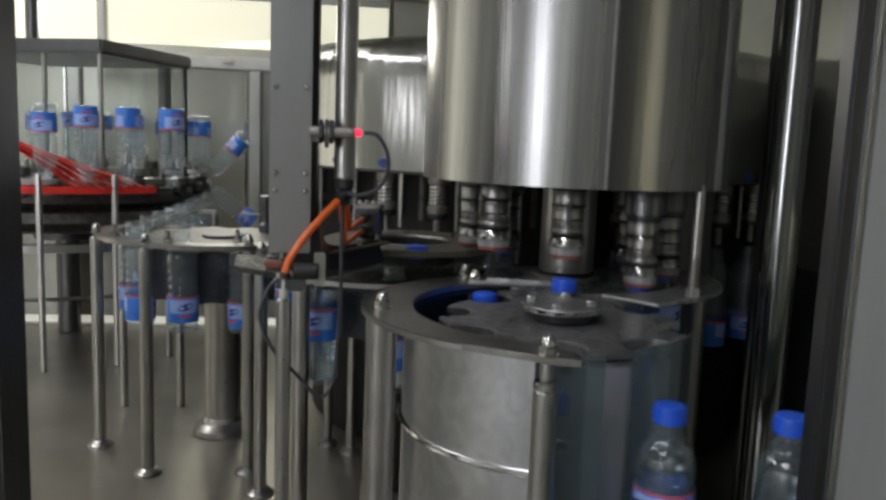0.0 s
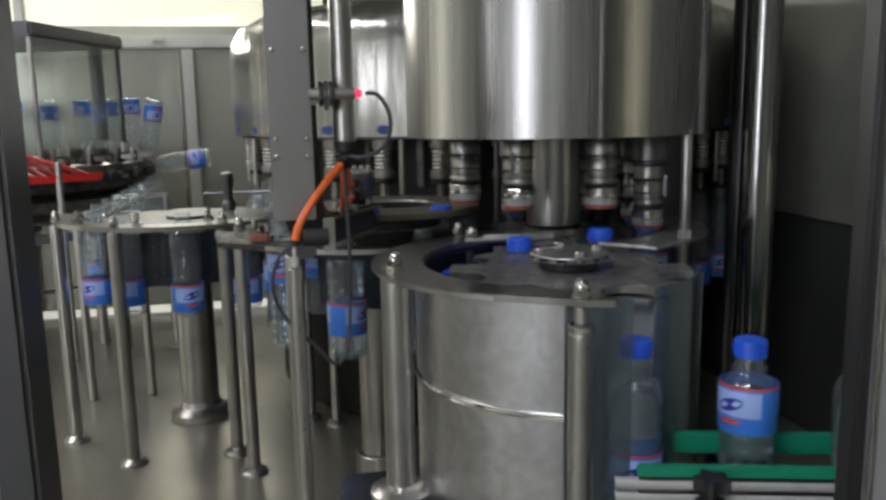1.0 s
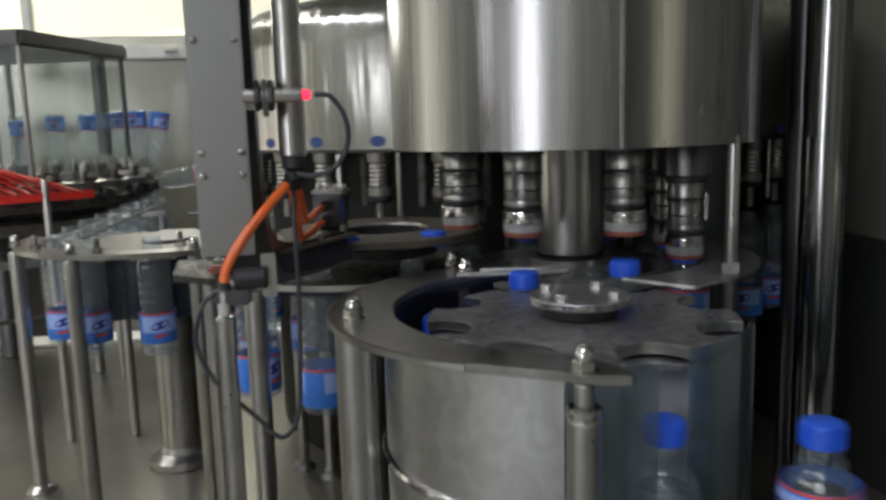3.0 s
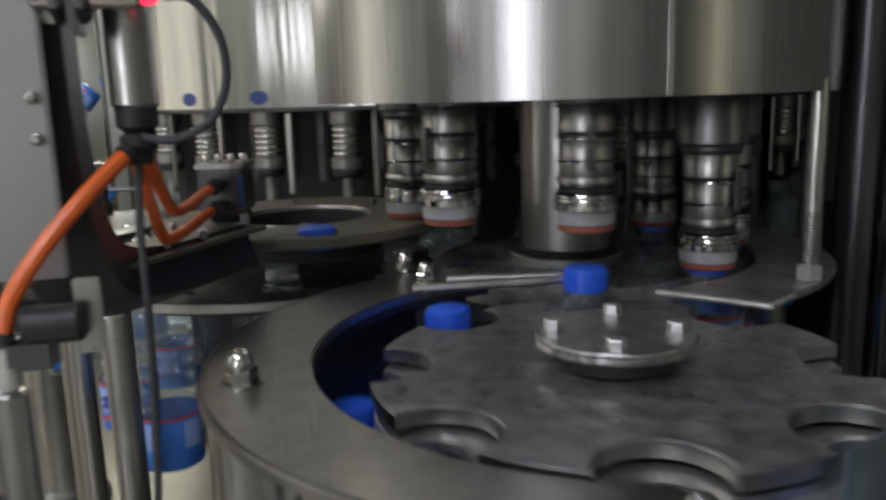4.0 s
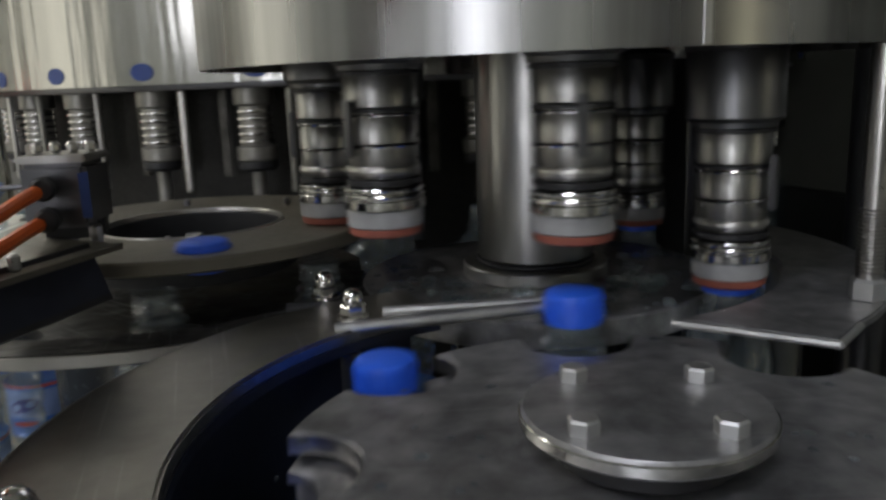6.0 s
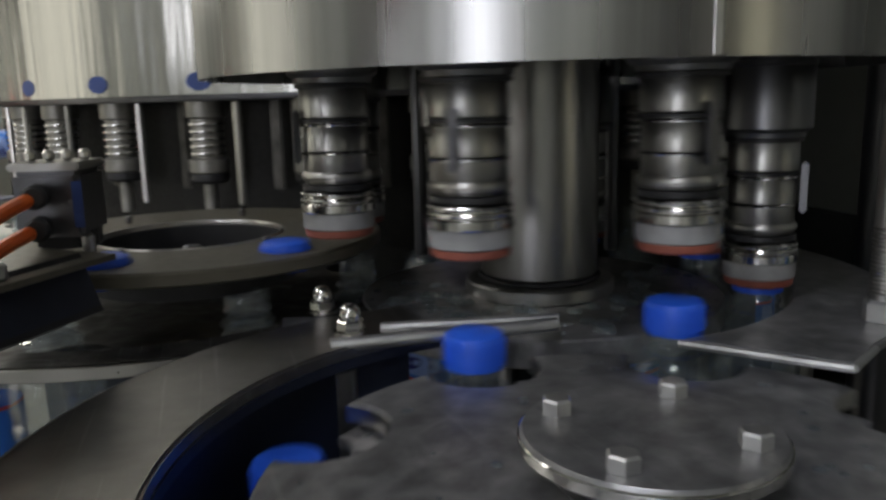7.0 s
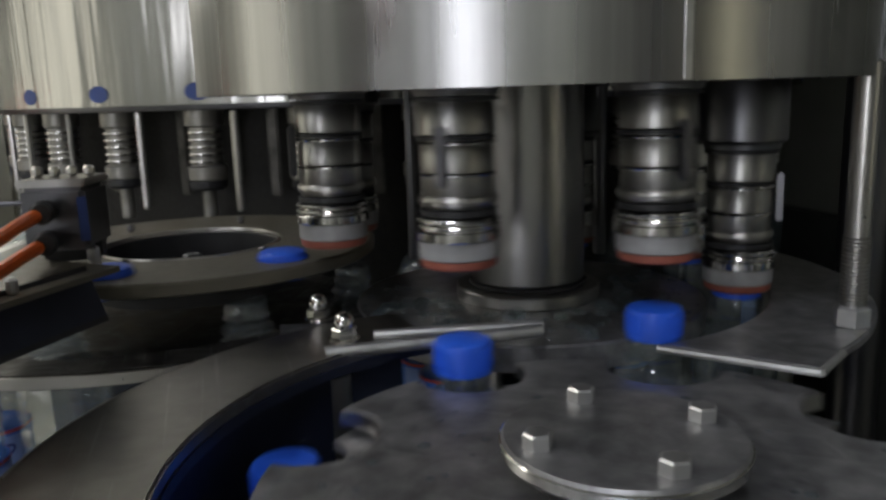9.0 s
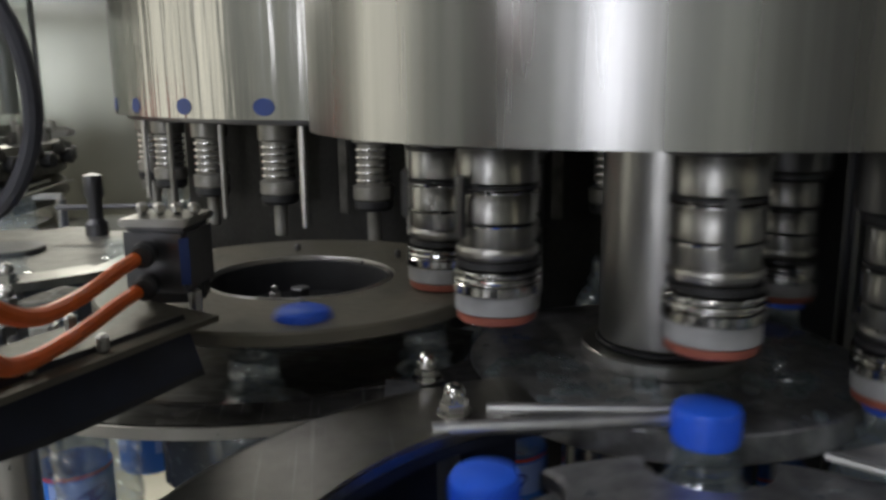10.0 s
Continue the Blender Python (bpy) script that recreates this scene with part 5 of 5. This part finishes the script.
# ---- small things on the tables ----
def small_things():
    v = thing("hand_valve", (-0.315, 1.575, 0.372), "dark hand valve with a thin cross bar", "valve")
    part("body", lathe([(0, 0), (0.014, 0), (0.014, 0.014), (0.009, 0.02), (0.009, 0.045), (0.012, 0.05), (0.012, 0.075), (0, 0.078)], 14), FRAMEDARK, v)
    part("cross_bar", tube([(-0.05, 0.012, 0.034), (0.09, -0.01, 0.036)], 0.0035, 8, 1), FRAMEDARK, v)
    r = solid("red_clamp", box((0.03, 0.012, 0.01), (-0.235, 1.03, 0.391), 0.004, Matrix.Rotation(radians(-20), 4, "Z")), REDRING, "small red plastic clamp lying on the table", "clamp")
    for at in ((-0.245, 1.10), (-0.225, 1.045), (-0.33, 1.30), (-0.44, 1.262), (-0.55, 1.335)):
        b = thing("table_bolt", (at[0], at[1], 0.3852), "bright bolt with nut on a guide plate", "bolt", "table bolts")
        part("nut", hexnut(0.009, 0, 0.008), POLISH, b)
        part("shank", rod(0.0045, 0.008, 0.022, 10), POLISH, b)
    # tall machine drum in the doorway on the far side of the dark post
    d = solid("side_drum", lathe([(0, FLOOR), (0.13, FLOOR), (0.13, 0.30), (0.134, 0.304), (0.134, 0.312), (0.13, 0.316), (0.13, 0.40), (0.126, 0.405), (0, 0.405)], 48), SHEET, "dull steel drum with a raised bead", "drum")
    d.location = (-0.66, 0.86, 0)


small_things()


def water_drops():
    bm = bmesh.new()
    rng = random.Random(4)
    for _ in range(190):
        a, r = radians(rng.uniform(-215, 15)), rng.uniform(0.053, 0.114)
        s = rng.choice((0.0012, 0.002, 0.003, 0.0045, 0.006)) * rng.uniform(0.7, 1.2)
        tall = rng.uniform(0.35, 0.75)
        lathe([(0, s * tall), (s * 0.5, s * tall * 0.9), (s * 0.85, s * tall * 0.5), (s, 0.0), (0, 0.0)], 8, bm=bm, center=(r * math.cos(a), r * math.sin(a)))
    d = solid("water_drops", bm, WATER, "scattered clear water drops on the wet capper table", "water", kind="stuff")
    d.location = (K.x, K.y, 0.3866)
    bm = bmesh.new()
    for _ in range(60):
        a, r = radians(rng.uniform(0, 360)), rng.uniform(0.05, 0.13)
        s = rng.uniform(0.0008, 0.003)
        lathe([(0, s * 0.35), (s * 0.6, s * 0.28), (s, 0.0), (0, 0.0)], 8, bm=bm, center=(r * math.cos(a), r * math.sin(a)))
    tagged(part("water_film", bm, WATER, WHEELS[0], m=pose(0, 0, 0.0002)), "fine water drops", kind="stuff")


WATER = clear("water", (0.92, 0.95, 0.96), 0.03, 1.6, 0.025)
water_drops()


# ---- motion ----
def motions():
    spin = [0.2 * i for i in range(51)]
    wheel, transfer, infeed, disc = WHEELS
    rate = 1 / STEP

    def turn(ob, z, at, zero, deg):
        walk(ob, [(t, pose(at.x, at.y, z, 0, 0, zero + deg * rate * (t - T_BK))) for t in spin])

    turn(wheel, 0.386, B, bearing(B, K), 45)
    turn(transfer, 0.372, A, bearing(A, K) + 40 * ARCS["K"][4], 40)
    turn(infeed, 0.372, C, bearing(C, F), 36)
    turn(disc, 0.427, D, bearing(D, K) - 60 * GONE, 60)
    walk(FILLER, [(t, pose(F.x, F.y, 0, 0, 0, -129.6 - 11.25 * rate * (t - 10.0))) for t in spin])
    u_n = STEPS_IN - ARCS["N"][4]
    walk(RINSER, [(t, pose(N.x, N.y, 0, 0, 0, 0.0 - 15 * (rate * (t - T_BK) + u_n))) for t in spin])
    fine = [0.1 * i for i in range(101)]
    for j, h in enumerate(HEADS):
        rows = []
        for t in fine:
            a = bearing(K, B) - 45 * rate * (t - T_BK) + 45 * j
            rows.append((t, pose(K.x + R_K * math.cos(radians(a)), K.y + R_K * math.sin(radians(a)), head_height(a), 0, 0, a)))
        walk(h, rows)
    for u0, b in BOTTLES:
        walk(b, [(t, bottle_pose(u0 + rate * t)) for t in fine])
    for u0, c in CAPS:
        walk(c, [(t, cap_pose(u0 + rate * t)) for t in fine])


motions()
